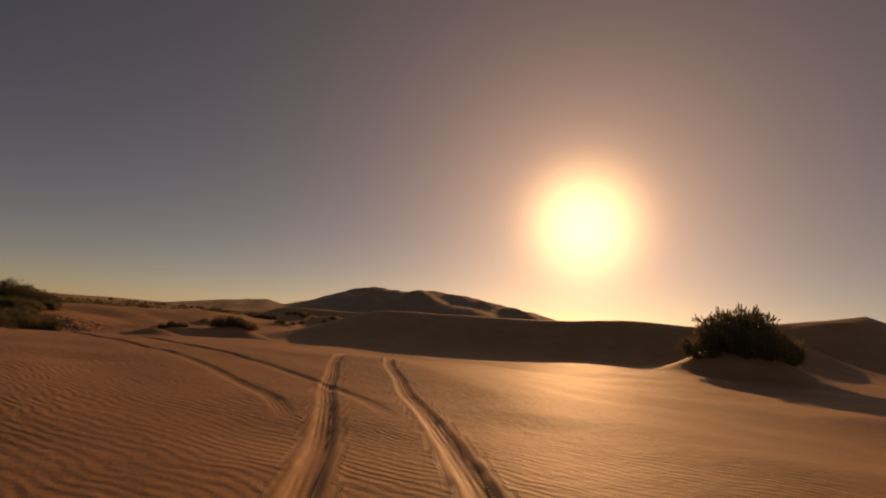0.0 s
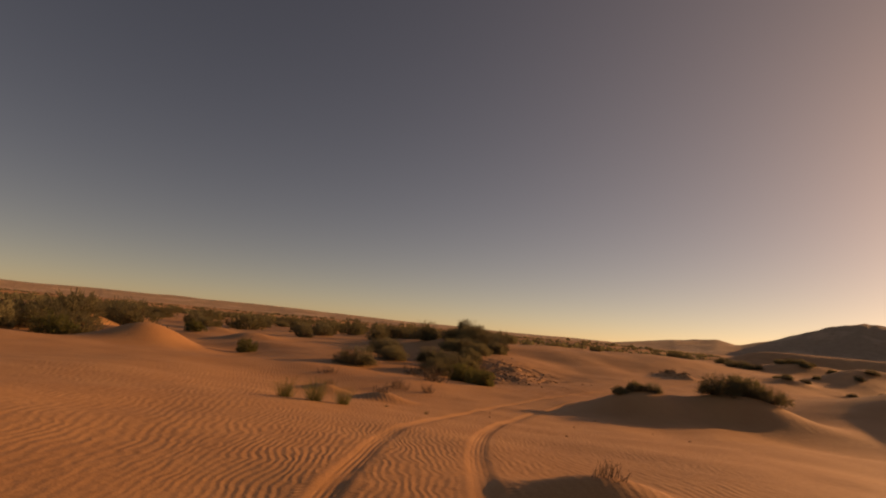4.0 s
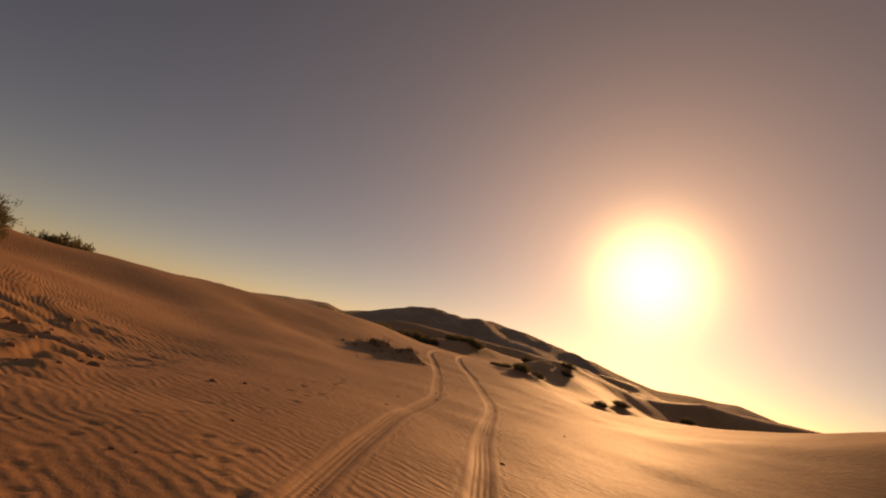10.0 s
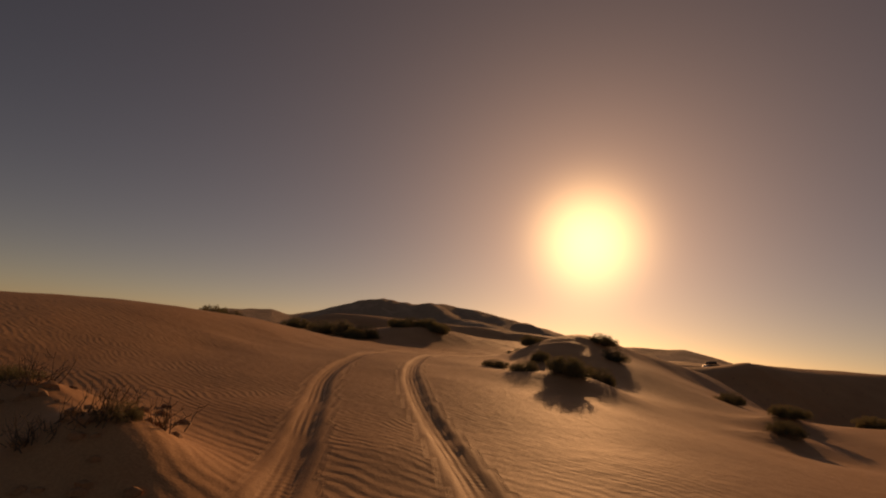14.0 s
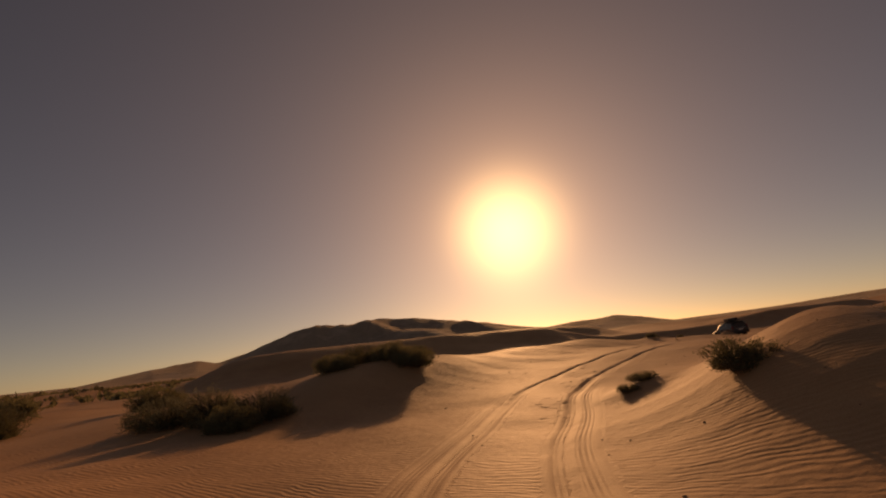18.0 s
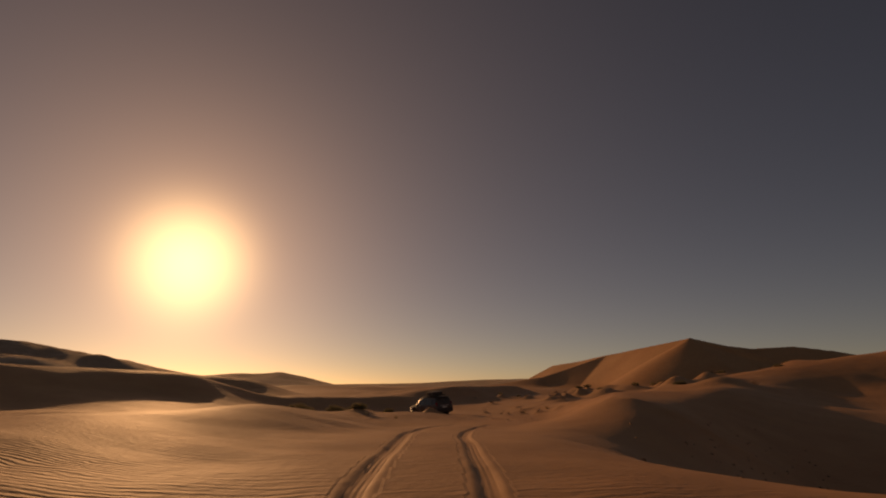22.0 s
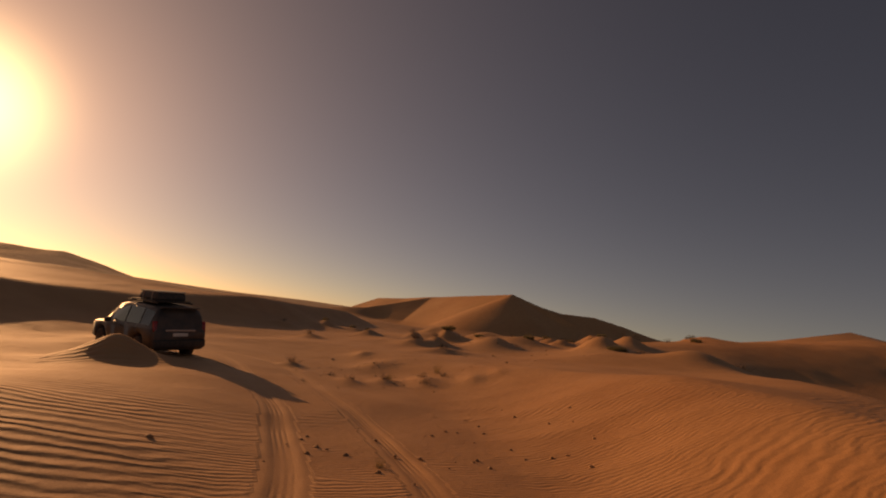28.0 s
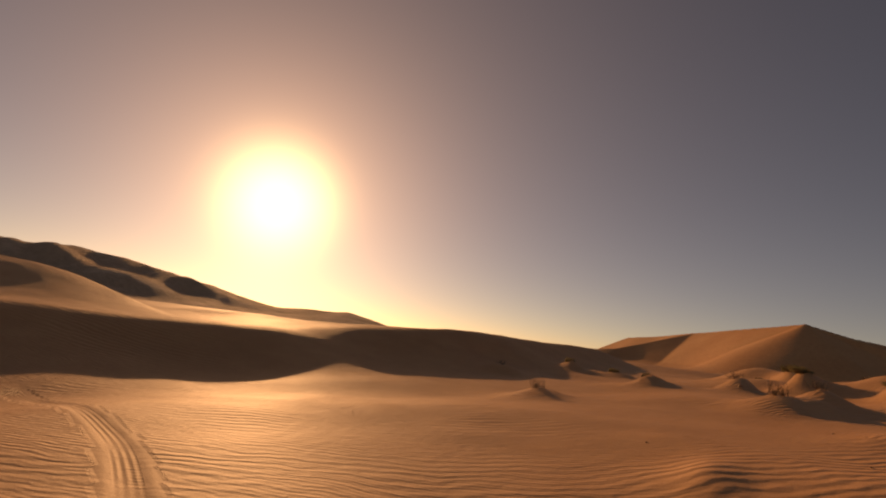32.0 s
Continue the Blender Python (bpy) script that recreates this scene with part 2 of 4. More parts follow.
# the way over the sand: x, y and the height of the land
TRAIL = [
    (0.3, -14.0, -1.50),
    (0.1, -6.0, -1.50),
    (0.0, 0.0, -1.50),
    (-0.6, 7.7, -1.45),
    (-4.0, 13.7, -1.22),
    (-8.8, 18.6, -1.11),
    (-13.4, 24.2, -1.45),
    (-16.6, 30.1, -2.35),
    (-18.7, 36.8, -2.62),
    (-19.3, 43.2, -2.51),
    (-18.8, 51.1, -2.38),
    (-18.4, 57.9, -2.23),
    (-18.1, 62.9, -2.08),
    (-18.6, 69.2, -1.53),
    (-17.9, 76.6, -1.29),
    (-16.3, 82.8, -1.38),
    (-13.7, 88.9, -1.42),
    (-8.6, 94.0, -0.99),
    (-3.2, 99.0, -0.79),
    (1.6, 103.2, -1.00),
    (7.2, 106.7, -1.36),
    (12.9, 109.4, -1.52),
    (19.0, 112.5, -1.89),
    (23.6, 116.5, -1.86),
    (26.3, 121.0, -2.00),
    (28.0, 125.5, -2.10),
]
FAR_LEVEL = -2.6
FINE_REACH = 7.0
FINE_SPOTS = [(-28.5, 48.5, 6.5), (12.6, 99.8, 5.0)]
# crests: from x, y to x, y, height, fall on the right and on the left, run-out at the ends
DUNES = [
    (0, 54, 31, 43, 3.3, 6.0, 14, 8),
    (-39, 60, -29, 78, 1.08, 9, 12, 8),
    (-15, 97, -4, 106, 0.55, 5, 7, 6),
    (14, 102, 44, 105, 1.7, 5.5, 14, 8),
    (-11, 83.5, 0, 88.5, 1.5, 3.6, 6, 4),
    (14, 139.5, 31, 139.5, 0.75, 2.2, 14, 5),
    (10, 166, 26, 163, 3.0, 9, 16, 8),
    (45, 142.5, 68, 147, 1.9, 3.2, 14, 11),
    (-25, 138, 7, 140, 3.0, 7, 16, 7),
    (78, 82, 116, 97, 8.0, 9, 34, 14),
]
# broad rises and hollows: x, y, height, half-widths, turn, sharpness
MOUNDS = [
    (-32.5, 52.5, 0.45, 5.5, 4.5, 20, 3.0),
    (-9.5, 81, 0.7, 4.5, 5, 0, 2.2),
    (-15, 97.5, 0.55, 5, 5, 0, 2.2),
    (-7, 70, -0.8, 7, 7, 0, 2.0),
    (-29, 45, -0.25, 6, 6, 0, 2.2),
    (-24.5, 38.0, 0.4, 4.5, 4.0, 0, 2.2),
    (12, 94.8, -0.9, 6, 4.5, 35, 2.0),
    (20, 122.5, -0.7, 8, 6, 0, 2.0),
    (11, 87, -4.0, 14, 11, 15, 2.2),
    (22, 31, 1.9, 3.6, 2.4, 10, 2.2),
    (58, 108, 1.0, 14, 9, 0, 2.0),
    (31, 132.5, -0.6, 17, 5.0, 3, 2.5),
    (87, 89, 2.4, 7, 5, 20, 1.5),
]
# sand caught by shrubs
HUMMOCKS = [
    (-15.4, 40.3, 0.95, 2.1, 2.0, 20, 2.2),
    (-12.3, 43.0, 1.5, 2.6, 2.2, 0, 2.2),
    (-9.5, 22.5, 0.3, 0.9, 0.6, 30, 2.0),
    (20.05, 121.2, 0.75, 1.0, 0.9, 0, 1.6),
    (-21.6, 65.0, 0.45, 0.75, 1.2, 60, 2.0),
    (-20.2, 63.8, 0.38, 0.6, 0.8, 60, 2.0),
    (-11.3, 87.2, 0.2, 1.0, 0.7, 10, 2.0),
    (-13.8, 72.0, 0.3, 1.5, 1.1, 20, 2.0),
    (29.0, 118.7, 0.13, 1.4, 0.7, 10, 2.0),
    (6.3, 112.8, 0.25, 0.9, 0.6, 20, 2.0),
    (26.6, 115.5, 0.17, 1.0, 0.6, 30, 2.0),
    (25.6, 116.4, 0.12, 0.7, 0.4, 20, 2.0),
    (24.4, 116.9, 0.10, 0.6, 0.35, 40, 2.0),
    (27.3, 114.1, 0.07, 0.9, 0.35, 20, 2.0),
    (28.4, 113.6, 0.05, 0.7, 0.3, 20, 2.0),
    (25.5, 119.9, 0.12, 0.5, 0.35, 20, 2.0),
    (31.6, 120.9, 0.10, 0.8, 0.35, 20, 2.0),
    (38.0, 128.7, 0.35, 1.2, 0.7, 15, 2.0),
    (37.6, 119.6, 0.30, 1.5, 0.6, -20, 2.0),
    (41.7, 123.2, 0.40, 1.5, 0.8, 0, 2.0),
    (-20.9, 30.1, 0.3, 0.9, 0.6, 30, 2.0),
    (-23.3, 29.4, 0.3, 0.9, 0.6, 30, 2.0),
    (-9.5, 70.5, 0.25, 1.0, 0.6, 0, 2.0),
    (-7.5, 73.0, 0.3, 1.0, 0.6, 20, 2.0),
    (-4.5, 71.0, 0.3, 1.0, 0.6, 0, 2.0),
    (9.5, 116.8, 0.35, 1.1, 0.7, 20, 2.0),
    (48.5, 120.0, 0.8, 2.6, 1.6, 10, 2.0),
    (55.0, 123.0, 0.9, 3.0, 1.8, -10, 2.0),
    (50.4, 112.7, 0.7, 2.2, 1.4, 0, 2.0),
]
TUFTED = [(49.7, 127.2, 0.75, 1.4), (53.0, 125.6, 0.8, 1.5), (51.5, 122.0, 0.6, 1.2), (44.7, 122.9, 0.55, 1.2), (71.0, 122.5, 1.0, 2.0), (80.0, 115.5, 1.0, 2.2), (44.0, 135.7, 0.4, 1.0), (52.0, 137.5, 0.45, 1.2), (52.6, 134.8, 0.45, 1.2), (74.0, 116.0, 0.8, 1.8), (60.0, 128.0, 0.8, 1.8), (64.0, 119.0, 0.8, 1.7), (58.0, 116.5, 0.6, 1.3), (46.5, 129.5, 0.4, 1.0)]
form_rng = random.Random(23)
for x, y, h, r in TUFTED:
    HUMMOCKS.append((x, y, 0.62 * h, r, 0.6 * r, 15, 2.0))
    for _ in range(3):
        HUMMOCKS.append((x + form_rng.gauss(0, 0.7 * r), y + form_rng.gauss(0, 0.35 * r), h * form_rng.uniform(0.2, 0.5), r * form_rng.uniform(0.35, 0.7), r * form_rng.uniform(0.25, 0.45), form_rng.uniform(0, 40), 1.8))
HUMMOCKS += [(form_rng.uniform(44, 150), form_rng.uniform(92, 136), form_rng.uniform(0.4, 1.2), form_rng.uniform(2.0, 5.0), form_rng.uniform(1.2, 2.6), form_rng.uniform(-25, 25), 1.8) for k in range(44)]
HUMMOCKS = [m for m in HUMMOCKS if m[0] < 58 or m[1] > 102]
HUMMOCKS += [(form_rng.uniform(-100, -38), form_rng.uniform(28, 80), form_rng.uniform(0.3, 0.9), form_rng.uniform(2.0, 4.0), form_rng.uniform(1.6, 3.0), form_rng.uniform(0, 90), 2.0) for k in range(22)]

# ---- ground ----
trail_x, trail_y, trail_z = (np.array(v) for v in zip(*TRAIL))
_s = np.concatenate([[0], np.cumsum(np.hypot(np.diff(trail_x), np.diff(trail_y)))])
_q = np.arange(0, _s[-1], 0.5)


def glide(v):
    """A smooth line through the trail's marks (Catmull-Rom), every half metre."""
    k = np.clip(np.searchsorted(_s, _q, "right") - 1, 0, len(v) - 2)
    u = (_q - _s[k]) / (_s[k + 1] - _s[k])
    d = np.gradient(v, _s)
    h = _s[k + 1] - _s[k]
    return (2 * u**3 - 3 * u**2 + 1) * v[k] + (u**3 - 2 * u**2 + u) * h * d[k] + (3 * u**2 - 2 * u**3) * v[k + 1] + (u**3 - u**2) * h * d[k + 1]


TX, TY, TZ = glide(trail_x), glide(trail_y), glide(trail_z)


def smooth(a, b, v):
    u = np.clip((v - a) / (b - a), 0, 1)
    return u * u * (3 - 2 * u)


def near_trail(x, y):
    """Distance to the trail."""
    best = np.full(x.shape, 1e9)
    for px, py in zip(TX[::2], TY[::2]):
        np.minimum(best, (x - px) ** 2 + (y - py) ** 2, out=best)
    return np.sqrt(best)


def base_height(x, y):
    """The land under the trail, spread sideways."""
    num, den = np.full(x.shape, 2e-4 * FAR_LEVEL), np.full(x.shape, 2e-4)
    for px, py, pz in zip(TX[::4], TY[::4], TZ[::4]):
        d2 = (x - px) ** 2 + (y - py) ** 2
        w = np.exp(-d2 / 30.0) + 0.01 * np.exp(-d2 / 500.0)
        num += w * pz
        den += w
    return num / den


def lattice(x, y, seed):
    """Soft noise between -1 and 1 at a spacing of one unit."""
    i, j = np.floor(x).astype(np.int64), np.floor(y).astype(np.int64)
    u, v = x - i, y - j
    u, v = u * u * (3 - 2 * u), v * v * (3 - 2 * v)

    def r(a, b):
        n = (a * 374761393 + b * 668265263 + seed * 1442695041) & 0x7FFFFFFF
        n = ((n ^ (n >> 13)) * 1274126177) & 0x7FFFFFFF
        return ((n ^ (n >> 16)) & 0xFFFF) / 32767.5 - 1
    return (r(i, j) * (1 - u) + r(i + 1, j) * u) * (1 - v) + (r(i, j + 1) * (1 - u) + r(i + 1, j + 1) * u) * v


def mound(x, y, cx, cy, h, rx, ry, turn=0.0, sharp=2.0):
    c, s = math.cos(radians(turn)), math.sin(radians(turn))
    u, v = ((x - cx) * c + (y - cy) * s) / rx, (-(x - cx) * s + (y - cy) * c) / ry
    return h * np.exp(-((u * u + v * v) ** (sharp / 2)))


def ridge(x, y, x0, y0, x1, y1, h, front, back, ends=8.0):
    """A dune's crest from one place to another: it falls over 'front' metres on its right-hand side and 'back' on its left."""
    dx, dy = x1 - x0, y1 - y0
    n = math.hypot(dx, dy)
    dx, dy = dx / n, dy / n
    along = (x - x0) * dx + (y - y0) * dy
    side = (x - x0) * dy - (y - y0) * dx
    side = side + 1.2 * lattice(x / 9, y / 9, 5)
    fall = np.where(side > 0, side / front, -side / back)
    over = np.maximum(np.maximum(-along, along - n), 0) / ends
    return h * np.exp(-(fall**1.7)) * np.exp(-(over**2))


def dunes(x, y, clear):
    z = np.zeros(x.shape)
    for d in DUNES:
        z += ridge(x, y, *d)
    for m in MOUNDS:
        z += mound(x, y, *m)
    z *= clear
    for m in HUMMOCKS:
        z += mound(x, y, *m)
    return z


def land(x, y):
    """The height of the bare land, without ruts."""
    x, y = np.atleast_1d(np.asarray(x, float)), np.atleast_1d(np.asarray(y, float))
    d = near_trail(x, y)
    clear = smooth(1.5, 7.0, d)
    z = base_height(x, y) + dunes(x, y, clear)
    z += clear * (0.35 * lattice(x / 11, y / 11, 1) + 0.15 * lattice(x / 4.3, y / 4.3, 2))
    far = smooth(60, 240, d)
    z += far * (2.2 * lattice(x / 60, y / 60, 3) + 1.0 * lattice(x / 23, y / 23, 4) - 0.5)
    z += 0.03 * lattice(x / 1.3, y / 1.3, 6)
    # the crumbling face of the bank
    rough = mound(x, y, -28.3, 48.2, 1.0, 5.0, 4.5, 30, 4.0) * clear
    z += rough * (0.2 * np.abs(lattice(x / 1.1, y / 1.1, 13)) + 0.10 * np.abs(lattice(x / 0.45, y / 0.45, 14)) - 0.12)
    return z


def land_at(x, y):
    return float(land([x], [y])[0])


def dense(points, step=0.15):
    """A smooth line through a few points of a wheel track."""
    p = np.array(points, float)
    s = np.concatenate([[0], np.cumsum(np.hypot(*np.diff(p, axis=0).T))])
    q = np.arange(0, s[-1], step)
    fine = np.stack([np.interp(q, s, p[:, k]) for k in (0, 1)], 1)
    k = np.hanning(41)
    k /= k.sum()
    pad = np.concatenate([np.repeat(fine[:1], 20, 0), fine, np.repeat(fine[-1:], 20, 0)])
    return np.stack([np.convolve(pad[:, c], k, "valid") for c in (0, 1)], 1)


def rut_field(x, y, lines):
    """How far the wheels pressed the sand down at each place, and how smooth they left it."""
    depth, worn, across, along = (np.zeros(x.shape) for _ in range(4))
    for line, deep, gauge in lines:
        tangent = np.gradient(line, axis=0)
        tangent /= np.linalg.norm(tangent, axis=1)[:, None] + 1e-9
        box = (x > line[:, 0].min() - 2.5) & (x < line[:, 0].max() + 2.5) & (y > line[:, 1].min() - 2.5) & (y < line[:, 1].max() + 2.5)
        at = np.flatnonzero(box)
        for part_of in np.array_split(at, max(1, len(at) // 20000)):
            px, py = x[part_of], y[part_of]
            d2 = (px[:, None] - line[None, :, 0]) ** 2 + (py[:, None] - line[None, :, 1]) ** 2
            k = d2.argmin(1)
            side = (px - line[k, 0]) * tangent[k, 1] - (py - line[k, 1]) * tangent[k, 0]
            run = 0.15 * k + (px - line[k, 0]) * tangent[k, 0] + (py - line[k, 1]) * tangent[k, 1]
            end = (k > 0) & (k < len(line) - 1)
            wob = 0.05 * lattice(px / 2.1, py / 2.1, 9)
            # the ruts fade in and out at their ends and where the wind has filled them
            kept = smooth(0, 22, k) * smooth(0, 22, len(line) - 1 - k) * (0.85 + 0.3 * lattice(px / 6, py / 6, 15))
            kept = kept * (1 - 0.5 * np.exp(-(((py - 51) / 8) ** 2)))
            for wheel in (-gauge / 2, gauge / 2):
                o = side - wheel + wob
                inside = np.exp(-((o / 0.13) ** 8))
                berm = np.exp(-(((np.abs(o) - 0.20) / 0.055) ** 2)) * (0.65 + 0.6 * lattice(px / 0.3, py / 0.3, 11))
                centre = (0.12 + 0.10 * lattice(px / 0.25, py / 0.25, 12)) * inside + 0.2 * np.exp(-((o / 0.03) ** 2))
                depth[part_of] += np.where(end, deep * kept * (-inside + 0.55 * berm + centre), 0)
                hit = part_of[end & (np.abs(o) < 0.28)]
                across[hit] = o[end & (np.abs(o) < 0.28)]
                along[hit] = run[end & (np.abs(o) < 0.28)]
                worn[part_of] = np.maximum(worn[part_of], np.where(end & (np.abs(o) < 0.28), np.clip(kept, 0, 1), 0.0))
    return depth, worn, across, along


def build_ground():
    """One sheet in three grids: 8 m cells to the horizon, half-metre cells round the trail, 6 cm cells beside it, sewn edge to edge."""
    F = 0.0625                                            # finest cell
    step1, step2 = 8, 128                               # 0.5 m and 8 m in finest cells
    x0, y0, n = -416.0, -352.0, 100                    # the near square: 100 x 100 big cells
    cx, cy = np.meshgrid(x0 + 8 * (np.arange(n) + 0.5), y0 + 8 * (np.arange(n) + 0.5), indexing="ij")
    dist = near_trail(cx, cy)
    big = dist < 62
    quads = []
    W = n * step2 + 1

    def vid(i, j):
        return i * W + j

    ii, jj = np.nonzero(~big)
    a, b = ii * step2, jj * step2
    quads.append(np.stack([vid(a, b), vid(a + step2, b), vid(a + step2, b + step2), vid(a, b + step2)], 1))
    ii, jj = np.nonzero(big)
    k = np.arange(16)
    mi = (ii[:, None, None] * 16 + k[None, :, None] + 0 * k[None, None, :]).ravel()
    mj = (jj[:, None, None] * 16 + 0 * k[None, :, None] + k[None, None, :]).ravel()
    mx, my = x0 + 0.5 * (mi + 0.5), y0 + 0.5 * (mj + 0.5)
    fine = near_trail(mx, my) < FINE_REACH
    for sx, sy, r in FINE_SPOTS:
        fine |= np.hypot(mx - sx, my - sy) < r
    a, b = mi[~fine] * step1, mj[~fine] * step1
    quads.append(np.stack([vid(a, b), vid(a + step1, b), vid(a + step1, b + step1), vid(a, b + step1)], 1))
    fi, fj = mi[fine] * step1, mj[fine] * step1
    k = np.arange(step1)
    a = (fi[:, None, None] + k[None, :, None] + 0 * k[None, None, :]).ravel()
    b = (fj[:, None, None] + 0 * k[None, :, None] + k[None, None, :]).ravel()
    quads.append(np.stack([vid(a, b), vid(a + 1, b), vid(a + 1, b + 1), vid(a, b + 1)], 1))
    q = np.concatenate(quads)
    ids, inv = np.unique(q, return_inverse=True)
    faces = inv.reshape(-1, 4)
    gi, gj = ids // W, ids % W
    x, y = x0 + F * gi, y0 + F * gj
    z = land(x, y)
    press, worn, across, along = rut_field(x, y, RUTS)
    d = near_trail(x, y)
    fade = 1 - smooth(FINE_REACH - 1.6, FINE_REACH - 0.6, d)
    pits = footprints(x, y)
    z += (press + pits) * fade + crest_lip(x, y)
    worn = np.maximum(worn, (pits < -0.005) * 0.7)
    # sew the grids together: a fine corner on a coarse edge lies on that edge
    at = {int(v): k for k, v in enumerate(ids)}
    bigset = set(zip(*(v.tolist() for v in np.nonzero(big))))
    fineset = set(zip(mi[fine].tolist(), mj[fine].tolist()))
    for cells, size, small in ((bigset, step2, step1), (fineset, step1, 1)):
        for i, j in cells:
            for di, dj in ((1, 0), (-1, 0), (0, 1), (0, -1)):
                if (i + di, j + dj) in cells:
                    continue
                if di:
                    e = i + (di > 0)
                    p, r = (e * size, j * size), (0, 1)
                else:
                    e = j + (dj > 0)
                    p, r = (i * size, e * size), (1, 0)
                ka, kb = at[vid(*p)], at[vid(p[0] + r[0] * size, p[1] + r[1] * size)]
                for s in range(small, size, small):
                    kk = at.get(vid(p[0] + r[0] * s, p[1] + r[1] * s))
                    if kk is not None:
                        z[kk] = z[ka] + (z[kb] - z[ka]) * s / size
    # the plain beyond, to the horizon
    verts = np.stack([x, y, z], 1)
    far_faces, far_verts = [], []
    border = [(i, 0) for i in range(n)] + [(n, j) for j in range(n)] + [(i, n) for i in range(n, 0, -1)] + [(0, j) for j in range(n, 0, -1)]
    prev = [at[vid(i * step2, j * step2)] for i, j in border]
    count = len(verts)
    mid = np.array([x0 + 4 * n, y0 + 4 * n])
    for grow in (1.25, 1.7, 2.4, 3.6, 5.5, 8.5):
        here = []
        for i, j in border:
            p = mid + (np.array([x0 + 8 * i, y0 + 8 * j]) - mid) * grow
            far_verts.append((p[0], p[1], 0.0))
            here.append(count)
            count += 1
        m = len(border)
        for k in range(m):
            far_faces.append((prev[k], here[k], here[(k + 1) % m], prev[(k + 1) % m]))
        prev = here
    fv = np.array(far_verts)
    fv[:, 2] = FAR_LEVEL - 0.5 + 3.0 * lattice(fv[:, 0] / 150, fv[:, 1] / 150, 7)
    verts = np.concatenate([verts, fv])
    faces = np.concatenate([faces, np.array(far_faces)])
    # all faces look up
    p = verts[faces[:, 1]] - verts[faces[:, 0]]
    r = verts[faces[:, 2]] - verts[faces[:, 0]]
    down = p[:, 0] * r[:, 1] - p[:, 1] * r[:, 0] < 0
    faces[down] = faces[down][:, ::-1]
    me = bpy.data.meshes.new("ground")
    me.vertices.add(len(verts))
    me.vertices.foreach_set("co", verts.ravel())
    me.loops.add(faces.size)
    me.loops.foreach_set("vertex_index", faces.ravel().astype(np.int32))
    me.polygons.add(len(faces))
    me.polygons.foreach_set("loop_start", np.arange(0, faces.size, 4, dtype=np.int32))
    me.polygons.foreach_set("use_smooth", np.ones(len(faces), bool))
    me.update(calc_edges=True)
    for name, values in (("smooth_sand", worn), ("tread_across", across), ("tread_along", along)):
        attr = me.attributes.new(name, "FLOAT", "POINT")
        attr.data.foreach_set("value", np.concatenate([values, np.zeros(len(fv))]).astype(np.float32))
    me.materials.append(mat_sand)
    ob = new("ground", me)
    tagged(ob, "orange wind-rippled desert sand with wheel ruts and footprints", "ground", kind="structure")
    return ob


def ahead_of(first, last):
    """The stretch of the trail between two of its half-metre marks."""
    def drift(y):
        return 0.8 * math.exp(-(((y - 87.5) / 3.2) ** 2)) + 0.55 * math.exp(-(((y - 56) / 3.5) ** 2))
    return [(x + drift(y), y) for x, y in zip(TX[first:last:6], TY[first:last:6])]


RUTS = [
    (dense([(-0.3, 7.0), (-1.0, 9.4)] + ahead_of(53, 284)), 0.036, 1.56),
    (dense(ahead_of(190, 232)), 0.014, 2.2),
    (dense([(0.5, -12), (0.3, 0), (0.2, 4.8), (0.1, 7), (-0.3, 11), (-0.7, 17), (-0.5, 21), (0.1, 25), (0.2, 30), (-0.4, 36)]), 0.045, 1.56),
    (dense([(10.5, 108.4), (13, 109.5), (16.1, 111.3), (19, 114), (22, 117.5), (24.3, 120.3), (25.4, 123.5), (25.4, 126), (25, 130), (24, 135), (22, 141)]), 0.022, 1.56),
    (dense([(9, 109.5), (12, 114), (14, 120), (15, 126)]), 0.016, 1.56),
]


def footprints(x, y):
    """Shallow pits trodden into the sand in strings beside the trail."""
    z = np.zeros(x.shape)
    rng = random.Random(4)
    strings = [(-20.6, 40, -20.9, 47, 44, 0.4), (-26.2, 36.2, -23.1, 38.5, 15, 0.22), (-23.1, 38.5, -22.2, 41.0, 10, 0.16), (-22.2, 41.0, -21.9, 46.0, 20, 0.2), (-21.9, 46, -21, 54, 26, 0.25), (-24, 31.5, -20.6, 34.2, 14, 0.4), (-14.2, 86, -8, 95, 40, 0.35), (-18, 57, -17.5, 63, 10, 0.6), (21, 112, 27, 115, 9, 0.5)]
    for x0, y0, x1, y1, count, loose in strings:
        for k in range(count):
            u = k / count
            cx = x0 + (x1 - x0) * u + rng.gauss(0, loose)
            cy = y0 + (y1 - y0) * u + rng.gauss(0, loose)
            r, deep = rng.uniform(0.05, 0.09), rng.uniform(0.008, 0.017)
            near = np.flatnonzero((np.abs(x - cx) < 0.6) & (np.abs(y - cy) < 0.6))
            d = np.hypot(x[near] - cx, y[near] - cy) / r
            z[near] += deep * (-np.exp(-(d**2)) + 0.45 * np.exp(-((d - 1.6) ** 2) * 4))
    return z


